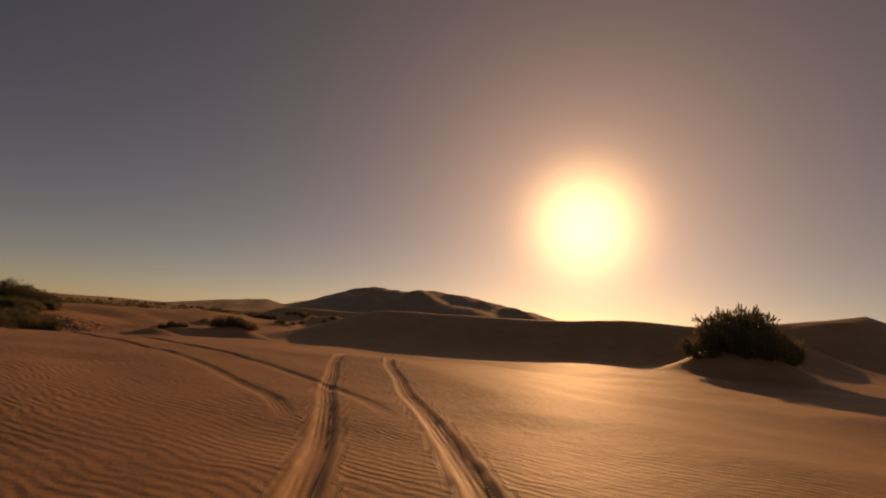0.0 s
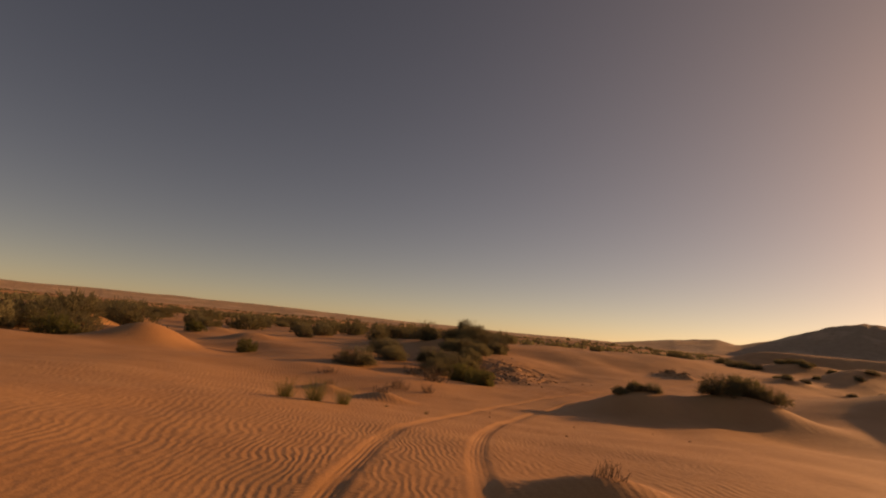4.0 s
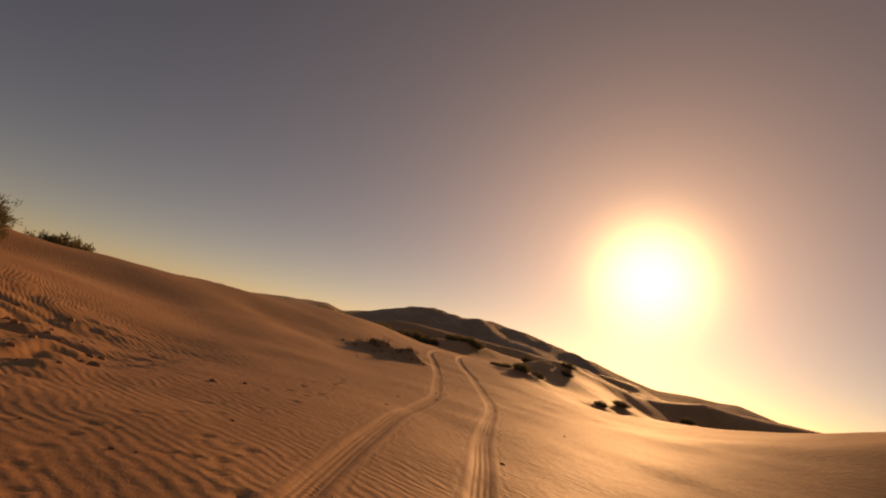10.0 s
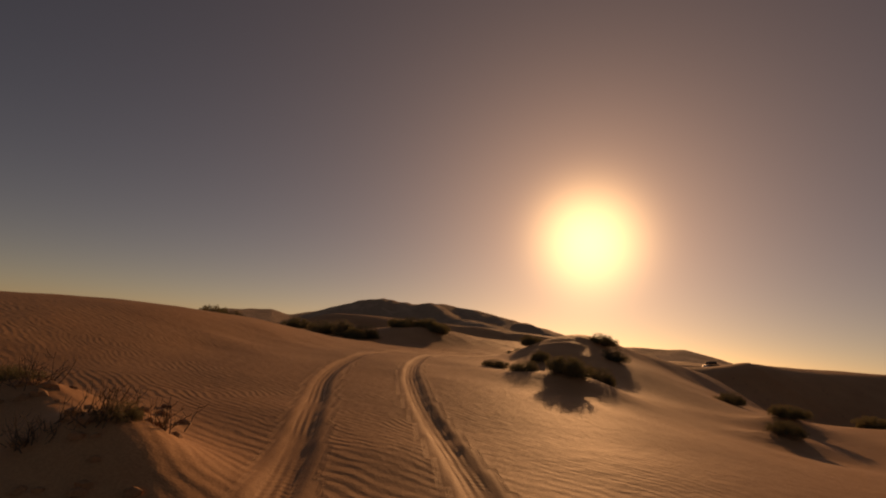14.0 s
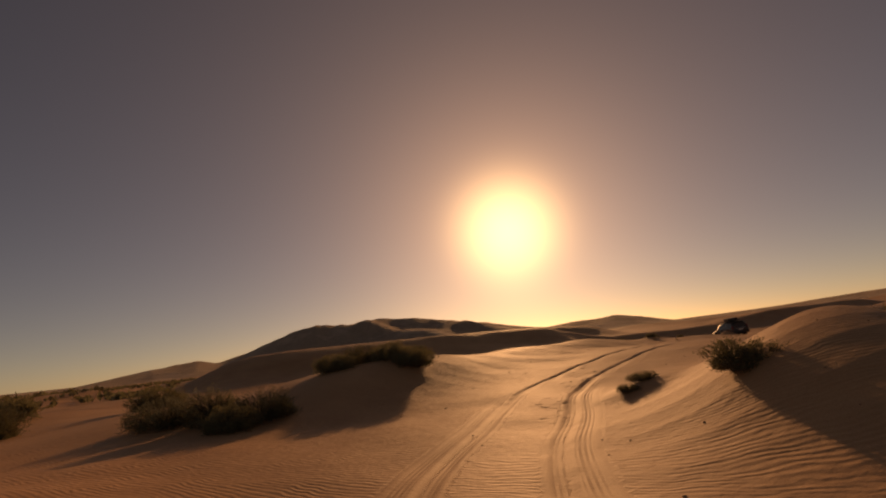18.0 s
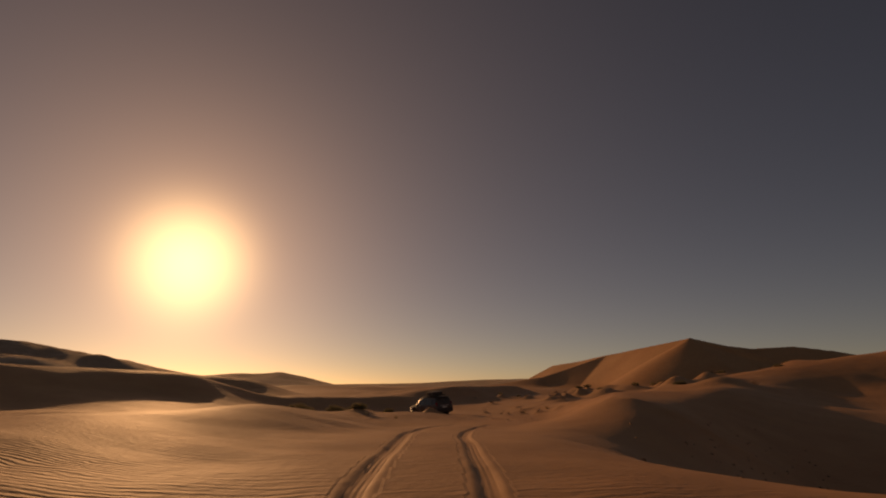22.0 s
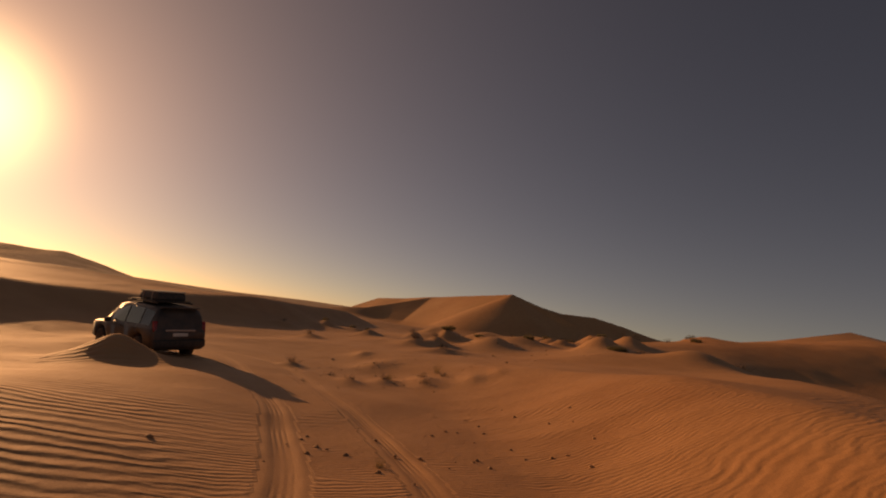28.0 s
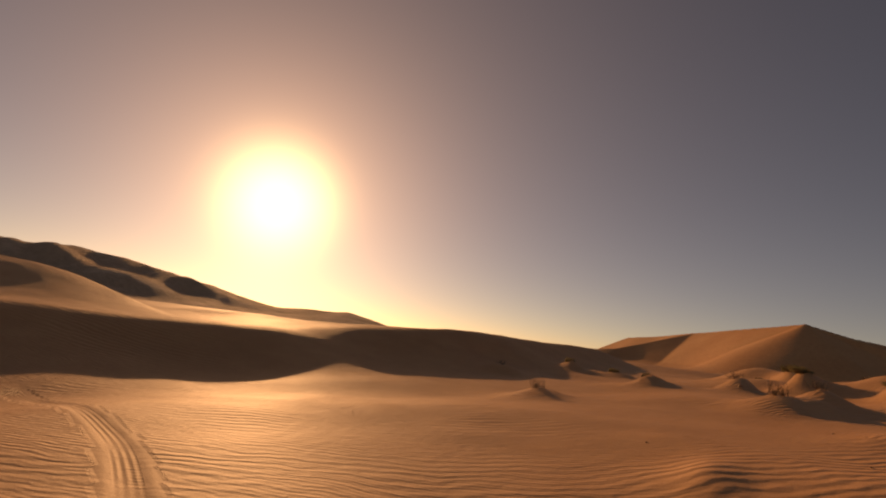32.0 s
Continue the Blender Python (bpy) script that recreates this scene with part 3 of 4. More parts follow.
def crest_lip(x, y):
    """The little slip face where the sand of the slope has run over itself."""
    line = dense([(13.2, 103.6), (12.3, 102.4), (11.9, 101.2), (12.0, 100.0), (12.4, 98.9), (13.4, 97.6), (15.0, 96.6)])
    z = np.zeros(x.shape)
    near = np.flatnonzero((np.abs(x - 13) < 6) & (np.abs(y - 100) < 7))
    best, side = np.full(len(near), 9.0), np.zeros(len(near))
    for (ax, ay), (bx, by) in zip(line, line[1:]):
        dx, dy = bx - ax, by - ay
        k = np.clip(((x[near] - ax) * dx + (y[near] - ay) * dy) / (dx * dx + dy * dy), 0, 1)
        px, py = x[near] - ax - k * dx, y[near] - ay - k * dy
        d = np.hypot(px, py)
        side = np.where(d < best, dx * py - dy * px, side)
        best = np.minimum(best, d)
    ends = smooth(96.4, 98.0, y[near]) * (1 - smooth(102.4, 103.6, y[near]))
    high = 0.13 * (0.75 + 0.5 * lattice(x[near] * 1.3, y[near] * 1.3, 77))
    z[near] = ends * high * np.where(side > 0, np.exp(-((best / 0.16) ** 2)), np.exp(-((best / 0.9) ** 2)))
    return z


ground = build_ground()


# ---- far hills ----
def grid_mesh(name, verts, nu, nv, mat):
    faces = [(i * nv + j, (i + 1) * nv + j, (i + 1) * nv + j + 1, i * nv + j + 1) for i in range(nu - 1) for j in range(nv - 1)]
    me = bpy.data.meshes.new(name)
    me.from_pydata([tuple(v) for v in verts], [], faces)
    for p in me.polygons:
        p.use_smooth = True
    me.materials.append(mat)
    up = sum(p.normal.z for p in me.polygons[:400])
    if up < 0:
        me.flip_normals()
    me.validate()
    me.update()
    return me


def fractal(x, y, seed, octaves=5):
    z, amp = np.zeros(np.shape(x)), 1.0
    for k in range(octaves):
        z = z + amp * lattice(x * 2**k, y * 2**k, seed + k)
        amp *= 0.5
    return z


def far_range(name, skyline, near, far, mat, rough, label, seed, steps=220, rows=26, crest=0.55):
    """A range of hills round the place, from its skyline: bearing to the right of +y and rise in degrees; it stands between two distances."""
    b = np.array([s[0] for s in skyline], float)
    e = np.array([s[1] for s in skyline], float)
    bb = np.linspace(b[0], b[-1], steps)
    ee = np.interp(bb, b, e)
    k = np.hanning(max(3, steps // 40) | 1)
    ee = np.convolve(np.pad(ee, len(k) // 2, "edge"), k / k.sum(), "valid")
    top_at = near + (far - near) * crest
    rise = np.tan(np.radians(ee)) * top_at
    verts = []
    for i in range(steps):
        a = radians(bb[i])
        for j in range(rows):
            u = j / (rows - 1)
            d = near + (far - near) * u
            x, y = MIDDLE[0] + d * math.sin(a), MIDDLE[1] + d * math.cos(a)
            shape = smooth(0, crest, u) if u < crest else 1 - 0.8 * smooth(crest, 1, u)
            wob = float(fractal(np.array([x / (far - near) * 6]), np.array([y / (far - near) * 6]), seed)[0])
            z = rise[i] * shape * (1 + rough * wob * (1 - shape * 0.75)) + rough * 0.12 * rise[i] * wob * shape * (shape < 0.98)
            verts.append((x, y, FAR_LEVEL - 4 * (1 - shape) + z + 0.4))
    ob = new(name, grid_mesh(name, verts, steps, rows, mat))
    return tagged(ob, label, "hill", kind="structure")


MIDDLE = (-8.0, 65.0)
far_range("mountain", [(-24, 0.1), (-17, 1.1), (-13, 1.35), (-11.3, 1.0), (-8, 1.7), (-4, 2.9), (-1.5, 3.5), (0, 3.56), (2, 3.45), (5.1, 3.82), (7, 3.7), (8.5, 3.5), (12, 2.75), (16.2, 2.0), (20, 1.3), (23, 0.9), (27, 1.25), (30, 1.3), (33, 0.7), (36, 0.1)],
          1100, 2300, mat_paled_rock, 0.5, "rocky mountain with pale sand drifts, its browns lightened for haze", 21)
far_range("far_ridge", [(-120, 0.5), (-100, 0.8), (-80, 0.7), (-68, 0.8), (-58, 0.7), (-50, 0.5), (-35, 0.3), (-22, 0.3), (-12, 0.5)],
          1500, 2600, mat_paled_rock, 0.4, "low dark ridge on the horizon beyond the scrub plain", 41)
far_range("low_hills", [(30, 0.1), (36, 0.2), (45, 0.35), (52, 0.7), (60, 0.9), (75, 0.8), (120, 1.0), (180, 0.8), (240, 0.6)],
          900, 1900, mat_paled_rock, 0.4, "low hills along the desert horizon, browns lightened for haze", 61)


def tent(U, V, a, b, fall):
    """The height of a sharp ridge between two crest points (across, away, height) that falls evenly on both sides."""
    dx, dy = b[0] - a[0], b[1] - a[1]
    k = np.clip(((U - a[0]) * dx + (V - a[1]) * dy) / (dx * dx + dy * dy), 0, 1)
    return a[2] + (b[2] - a[2]) * k - fall * np.hypot(U - a[0] - k * dx, V - a[1] - k * dy)


def pyramid_dune():
    """A star dune: sharp arms run down from its top, with one flank in the sun and the others in the shade."""
    cx, cy = 424.4, 222.9
    across = Vector((math.cos(radians(74.4)), -math.sin(radians(74.4))))    # to the right as seen from the trail
    away = Vector((math.sin(radians(74.4)), math.cos(radians(74.4))))
    nu, nv = 300, 200
    us, vs = np.linspace(-210, 330, nu), np.linspace(-130, 150, nv)
    U, V = np.meshgrid(us, vs, indexing="ij")
    wu = U + 3 * lattice(U / 38, V / 38, 77)
    wv = V + 3 * lattice(U / 42, V / 42, 79)
    arms = [((-80, 80, 32), (-138, 58, 11), 0.45), ((-138, 58, 11), (-200, 60, 2), 0.4), ((0, 0, 39.5), (22, 12, 33.5), 0.55), ((22, 12, 33.5), (38, 18, 31), 0.55),
            ((38, 18, 31), (66, 26, 32.5), 0.5), ((66, 26, 32.5), (95, 30, 28.5), 0.5), ((95, 30, 28.5), (124, 30, 23), 0.45), ((124, 30, 23), (180, 20, 14), 0.45),
            ((95, 30, 28.5), (84, -36, 6), 0.5), ((60, 26, 31), (48, -30, 9), 0.55), ((180, 20, 14), (262, 0, 22), 0.45), ((262, 0, 22), (320, 30, 10), 0.45), ((150, 24, 18), (130, -50, 4), 0.4)]
    z = np.full(U.shape, -30.0)
    for a, b, fall in arms:
        z = np.maximum(z, tent(wu, wv, a, b, fall))
    # the great sunlit face, its lee side behind the crest, and the shaded face across the front ridge
    bend = wu + 5 * np.sin(np.clip(-wv, 0, 60) / 60 * math.pi)
    sunlit = 39.5 + 0.512 * wu + 0.418 * wv
    lee = 39.5 + 0.047 * (wu - wv) - 0.5 * 0.707 * (wu + wv)
    shaded = 39.5 + 35 * (21 * bend + 58 * wv) / 3805 - 0.62 * (0.94 * bend - 0.34 * wv)
    z = np.maximum(z, np.minimum(np.minimum(sunlit, lee), shaded))
    # the foot runs out softly
    z = np.where(z > 4, z, 4 - 6 * (1 - np.exp(-np.maximum(4 - z, 0) / 9)))
    z += 0.25 * fractal(U / 40, V / 40, 90) * smooth(-1.5, 4, z)
    verts = []
    for i in range(nu):
        for j in range(nv):
            p = across * U[i, j] + away * V[i, j]
            verts.append((cx + p.x, cy + p.y, FAR_LEVEL + 0.3 + z[i, j]))
    ob = new("pyramid_dune", grid_mesh("pyramid_dune", verts, nu, nv, mat_dune))
    tagged(ob, "tall orange star dune with a sharp crest and one shaded flank", "dune", kind="structure")


pyramid_dune()


# ---- plants ----
def part(name, me, parent, label="", at=None):
    ob = new(name, me)
    ob.parent = parent
    if at is not None:
        ob.matrix_local = at
    if label:
        ob["label"] = label
    return ob


def thing(name, label, category, at, group=""):
    ob = new(name)
    ob.empty_display_size = 0.2
    ob.matrix_world = at
    return tagged(ob, label, category, group)


def raw_mesh(name, verts, faces, mat, flat=False):
    me = bpy.data.meshes.new(name)
    me.from_pydata([tuple(map(float, v)) for v in verts], [], [tuple(map(int, f)) for f in faces])
    me.materials.append(mat)
    if not flat:
        me.polygons.foreach_set("use_smooth", np.ones(len(me.polygons), bool))
    me.update()
    return me


def stem_path(rng, base, lean, length, bend, steps=6):
    """A stem that leans away and curls back up."""
    p, d = Vector(base), Vector((math.cos(lean[0]) * math.sin(lean[1]), math.sin(lean[0]) * math.sin(lean[1]), math.cos(lean[1])))
    out = [p.copy()]
    for _ in range(steps):
        d = (d + Vector((rng.gauss(0, 0.12), rng.gauss(0, 0.12), bend * 0.18))).normalized()
        p = p + d * length / steps
        out.append(p.copy())
    return out


def add_tube(verts, faces, path, r0, r1, sides=4):
    first = len(verts)
    for k, p in enumerate(path):
        d = (path[min(k + 1, len(path) - 1)] - path[max(k - 1, 0)]).normalized()
        u = d.orthogonal().normalized()
        w = d.cross(u)
        r = r0 + (r1 - r0) * k / (len(path) - 1)
        for s in range(sides):
            a = 2 * math.pi * s / sides
            verts.append(p + (u * math.cos(a) + w * math.sin(a)) * r)
    for k in range(len(path) - 1):
        for s in range(sides):
            a, b = first + k * sides + s, first + k * sides + (s + 1) % sides
            faces.append((a, b, b + sides, a + sides))


def add_leaf(verts, faces, p, d, side, length, width):
    """A narrow leaf, bent along its middle."""
    k = len(verts)
    up = d.cross(side) * width * 0.4
    verts += [p, p + d * length * 0.5 + side * width + up, p + d * length, p + d * length * 0.5 - side * width + up]
    faces += [(k, k + 1, k + 2), (k, k + 2, k + 3)]


def shrub_meshes(seed, radius, height, stems, sprays, leaves, leaf, mat):
    """A desert shrub: limbs that fan out from the ground to an uneven dome of soft cushions, thick with narrow leaves in its outer part."""
    rng = random.Random(seed)
    lobes = [(rng.uniform(0, 6.28), rng.uniform(0.1, 1.3), rng.uniform(0.10, 0.34)) for _ in range(8)]
    wv, wf, lv, lf = [], [], [], []
    for k in range(stems):
        turn = 2.4 * k + rng.uniform(-0.4, 0.4)
        lean = math.acos(1 - 0.97 * ((k + 0.5) / stems)) * rng.uniform(0.9, 1.05)
        way = Vector((math.cos(turn) * math.sin(lean), math.sin(turn) * math.sin(lean), max(0.06, math.cos(lean))))
        reach = 0.66 + rng.uniform(-0.16, 0.05)
        for a, b, gain in lobes:
            centre = Vector((math.cos(a) * math.sin(b), math.sin(a) * math.sin(b), math.cos(b)))
            reach += gain * smooth(0.78, 0.95, way.dot(centre))
        reach = min(reach, 1.08)
        tip = Vector((way.x * radius, way.y * radius, way.z * height)) * reach
        foot = Vector((way.x * radius * 0.18 * rng.random(), way.y * radius * 0.18 * rng.random(), -0.12))
        bow = Vector((rng.gauss(0, 0.07), rng.gauss(0, 0.07), 0.10 * math.sin(lean))) * radius
        path = [foot.lerp(tip, u) + bow * math.sin(math.pi * u) for u in (0, 0.25, 0.5, 0.75, 1.0)]
        add_tube(wv, wf, path, 0.012 + 0.010 * rng.random(), 0.003, 3)
        size = (tip - foot).length
        for twig in range(sprays):
            u = rng.uniform(0.4, 1.0) ** 0.8 * 3.999
            j = min(int(u), 3)
            start = path[j].lerp(path[j + 1], u - j)
            o = Vector((rng.gauss(0, 1), rng.gauss(0, 1), rng.gauss(0.1, 0.8))).normalized()
            d = ((path[j + 1] - path[j]).normalized() * 0.35 + o).normalized()
            length = size * rng.uniform(0.08, 0.17)
            add_tube(wv, wf, [start, start + d * length], 0.004, 0.0015, 3)
            for _ in range(leaves):
                v = rng.uniform(0.1, 1.05)
                q = start + d * length * v + Vector([rng.gauss(0, 0.05) for _ in range(3)]) * radius
                ld = (d * 0.5 + way * 0.6 + Vector([rng.gauss(0, 0.45) for _ in range(3)]) + Vector((0, 0, 0.5))).normalized()
                add_leaf(lv, lf, q, ld, ld.orthogonal().normalized(), leaf * rng.uniform(0.9, 2.0), leaf * 0.15)
    return raw_mesh("branchwork", wv, wf, mat_twig), raw_mesh("crown", lv, lf, mat, True)


def dry_meshes(seed, radius, height, stems):
    """A dead shrub: grey forked twigs."""
    rng = random.Random(seed)
    v, f = [], []
    for k in range(stems):
        path = stem_path(rng, (rng.gauss(0, radius * 0.2), rng.gauss(0, radius * 0.2), -0.1), (rng.uniform(0, 6.28), rng.uniform(0.1, 1.1)), height * rng.uniform(0.6, 1.2), 0.2)
        add_tube(v, f, path, 0.010, 0.002, 4)
        for _ in range(4):
            j = rng.randint(1, len(path) - 2)
            o = Vector((rng.gauss(0, 1), rng.gauss(0, 1), abs(rng.gauss(0, 0.7)))).normalized()
            add_tube(v, f, [path[j], path[j] + o * height * 0.15, path[j] + o * height * 0.28 + Vector((0, 0, 0.05))], 0.005, 0.0015, 3)
    return raw_mesh("branchwork", v, f, mat_twig)


def grass_mesh(seed, radius, height, blades, mat):
    rng = random.Random(seed)
    v, f = [], []
    for k in range(blades):
        a, r = rng.uniform(0, 6.28), radius * 0.35 * math.sqrt(rng.random())
        lean = rng.uniform(0.05, 0.55)
        path = stem_path(rng, (math.cos(a) * r, math.sin(a) * r, -0.06), (a + rng.gauss(0, 0.5), lean), height * rng.uniform(0.5, 1.1), -0.55, 4)
        side = Vector((-math.sin(a), math.cos(a), 0))
        first = len(v)
        for j, p in enumerate(path):
            w = 0.0035 * (1 - j / 4.5)
            v += [p + side * w, p - side * w]
        for j in range(len(path) - 1):
            i = first + 2 * j
            f.append((i, i + 1, i + 3, i + 2))
    return raw_mesh("leafage", v, f, mat)


SHRUBS = [shrub_meshes(11, 1.0, 0.95, 110, 6, 11, 0.07, mat_leaf), shrub_meshes(12, 1.3, 0.75, 120, 6, 11, 0.07, mat_leaf), shrub_meshes(13, 0.95, 1.05, 100, 6, 11, 0.07, mat_leaf),
          shrub_meshes(14, 0.85, 0.85, 100, 5, 9, 0.08, mat_leaf_green)]
FAR_SHRUBS = [shrub_meshes(15, 1.0, 0.95, 44, 5, 7, 0.13, mat_leaf), shrub_meshes(16, 1.3, 0.75, 48, 5, 7, 0.13, mat_leaf), shrub_meshes(17, 0.95, 1.05, 44, 5, 7, 0.13, mat_leaf), shrub_meshes(18, 0.85, 0.9, 44, 5, 6, 0.13, mat_leaf_green)]
DRY = [dry_meshes(31, 0.8, 0.6, 26), dry_meshes(32, 1.0, 0.45, 30)]
GRASS = [grass_mesh(41, 0.6, 0.7, 320, mat_leaf_green), grass_mesh(42, 0.35, 0.4, 140, mat_straw), grass_mesh(43, 0.4, 0.8, 90, mat_straw)]
plant_rng = random.Random(8)


def upright(x, y, size, sink=0.0, tall=1.0):
    return Matrix.LocRotScale((x, y, land_at(x, y) - sink), Euler((plant_rng.gauss(0, 0.05), plant_rng.gauss(0, 0.05), plant_rng.uniform(0, 6.28))), (size, size, size * tall))


def shrub(x, y, size, kind=0, label="dusty olive-green desert shrub on bare sand", tall=1.0, sink=0.05):
    ob = thing("shrub", label, "shrub", upright(x, y, size, sink, tall), "shrubs on the sand")
    limbs, crown = (SHRUBS if near_trail(np.array([x]), np.array([y]))[0] < 26 else FAR_SHRUBS)[kind]
    part("branchwork", limbs, ob)
    part("crown", crown, ob)
    return ob


def dry_shrub(x, y, size, kind=0, label="leafless grey dead shrub half buried in sand"):
    ob = thing("dry_shrub", label, "shrub", upright(x, y, size), "dead shrubs")
    part("branchwork", DRY[kind], ob)
    return ob


def grass(x, y, size, kind=0, label=""):
    label = label or ("tall green grass tuft rooted in the sand", "small straw-coloured grass tuft on the sand", "thin dry grass stalks standing in the sand")[kind]
    ob = thing("grass_tuft", label, "grass", upright(x, y, size), "grass tufts")
    part("leafage", GRASS[kind], ob)
    return ob


# the large clump on the bank and its neighbours
for x, y, size, kind in ((-34.3, 56.6, 1.5, 2), (-33.4, 55.4, 1.1, 0), (-36.6, 57.8, 1.6, 2), (-38.4, 58.8, 1.7, 0), (-40.4, 59.4, 1.6, 2), (-35.4, 55.2, 1.2, 1), (-37.4, 56.0, 1.3, 0), (-39.6, 57.0, 1.3, 1), (-33.2, 52.6, 1.1, 1), (-35.0, 52.4, 1.25, 0), (-36.8, 53.2, 1.2, 1)):
    shrub(x, y, size, kind, "large dark olive shrub crowning a crumbling sand bank")
for x, y, size, kind in ((-28.6, 43.4, 1.25, 2), (-30.4, 45.4, 1.35, 0), (-30.8, 48.0, 1.2, 2), (-29.6, 46.4, 1.05, 2), (-32.2, 49.6, 1.1, 1), (-33.8, 47.2, 1.3, 1)):
    shrub(x, y, size, kind, "dense olive shrub in a thicket on a sand bank")
for x, y, size, kind in ((-24.2, 40.8, 0.9, 3), (-25.3, 41.6, 0.85, 3), (-26.8, 42.2, 1.1, 3)):
    shrub(x, y, size, kind, "pale green broom-like shrub at the foot of the bank")
# scrub in the low ground
for x, y, size, kind in ((-31.9, 38.4, 1.3, 1), (-28.8, 42.3, 1.15, 1), (-33.5, 43.0, 1.1, 1), (-38.3, 46.9, 1.4, 1), (-40.2, 48.2, 1.3, 0), (-45.5, 59.5, 1.9, 0), (-48.5, 61.0, 1.8, 1), (-42.5, 56.5, 1.4, 2), (-52, 66, 1.7, 1), (-56, 62, 1.8, 0), (-64, 70, 1.9, 2), (-72, 66, 2.0, 1), (-80, 72, 2.2, 0), (-90, 65, 2.5, 1), (-88, 60, 1.9, 0), (-97, 70, 2.2, 2), (-112.5, 58, 2.7, 1), (-110, 52, 2.2, 0), (-104, 48, 2.0, 2), (-60, 30, 1.6, 1), (-66, 34, 1.8, 0), (-74, 38, 1.9, 2), (-58, 40, 1.2, 3), (-70, 47, 1.7, 1), (-80, 50, 1.9, 0), (-41, 36, 1.0, 3), (-49, 33, 1.2, 1), (-86, 40, 2.0, 1), (-96, 35, 2.2, 0), (-38, 61, 1.2, 1), (-60, 54, 1.5, 0), (-122, 70, 2.6, 1), (-130, 60, 2.6, 2), (-118, 84, 2.4, 0), (-100, 90, 2.3, 1), (-84, 92, 2.2, 2)):
    shrub(x, y, size, kind)
# shrubs that caught sand beside the trail
for x, y, size, kind in ((-15.8, 40.3, 0.5, 0), (-15.1, 40.7, 0.5, 1), (-16.2, 39.8, 0.4, 1), (-13.0, 42.9, 1.0, 1), (-12.2, 43.3, 0.9, 0), (-11.3, 43.6, 0.8, 1)):
    shrub(x, y, size, kind, "dark shrub on a wind-heaped sand hummock")
for x, y, size, kind in ((-21.9, 65.2, 0.26, 1), (-20.2, 63.9, 0.2, 1)):
    shrub(x, y, size, kind, "low half-dead shrub on a small mound of sand", 0.75)
# the great shrub by the first dune
for x, y, size, kind in ((22.0, 30.6, 2.1, 2), (20.6, 30.3, 1.8, 1), (23.4, 31.2, 2.0, 0), (19.2, 30.4, 1.3, 1), (21.3, 29.5, 1.7, 1), (22.9, 29.6, 1.7, 1), (24.6, 30.6, 1.6, 1), (22.6, 31.8, 2.0, 2), (21.0, 31.6, 1.8, 0), (25.6, 31.4, 1.1, 1)):
    shrub(x, y, size, kind, "broad dark shrub standing before a sand dune")
# hollow beyond the long slope
for x, y, size, kind in ((-12.6, 79.0, 0.5, 0), (-11.7, 83.7, 0.6, 0), (-9.4, 79.6, 0.6, 2), (-8.6, 83.0, 0.7, 1), (-11.2, 87.2, 0.32, 1), (-11.8, 86.9, 0.25, 1)):
    shrub(x, y, size, kind, "dark shrub spreading over a sand bank", 0.8)
for x, y, size, kind in ((-14.7, 96.9, 0.6, 1), (-15.6, 96.6, 0.75, 1), (-16.8, 97.4, 0.8, 1), (-15.0, 95.6, 0.7, 1), (-17.8, 96.2, 0.7, 1), (-19.6, 91.2, 0.9, 1), (-21.0, 91.8, 1.0, 0), (-22.3, 92.6, 0.9, 1), (-20.4, 90.4, 0.7, 1)):
    shrub(x, y, size, kind, "low dark shrub on a swell of sand")
for x, y, size, kind in ((-26, 104, 1.2, 1), (-30, 99, 1.2, 0), (-34, 108, 1.5, 1), (5.4, 79, 1.0, 1), (8, 83, 1.1, 0), (8.1, 115.8, 0.5, 1), (8.9, 116.2, 0.4, 0), (11.3, 116.3, 0.3, 1), (6.2, 112.8, 0.34, 1), (-14.0, 71.8, 0.5, 1), (-12.8, 72.8, 0.5, 1), (-14.8, 72.6, 0.35, 1), (12, 127, 1.0, 1), (14.5, 126, 0.9, 0)):
    shrub(x, y, size, kind)
# small bushes in the hollow
for x, y, size, kind in ((-9.5, 70.5, 0.4, 1), (-7.5, 73.0, 0.45, 1), (-4.5, 71.0, 0.45, 1), (-2.0, 76.0, 0.6, 1), (2.0, 80.0, 0.7, 1), (-15.2, 74.6, 0.35, 1), (-6.0, 77.5, 0.6, 1)):
    shrub(x, y, size, kind, "small dark bush in a sandy hollow", 0.8)
# the scrub plain
for k in range(100):
    x, y = plant_rng.uniform(-210, -48), plant_rng.uniform(15, 150)
    shrub(x, y, plant_rng.uniform(1.3, 2.8), plant_rng.choice((0, 1, 1, 2)), "grey-green shrub on the open scrub plain", 0.85)
for x, y, size, kind in ((-52, 24, 2.0, 0), (-55, 27, 2.2, 1), (-58, 30, 2.2, 2), (-61, 27, 2.4, 1), (-50, 28, 1.7, 1), (-46, 26, 1.5, 3)):
    shrub(x, y, size, kind, "tall dusty shrub in a thicket on the sand")
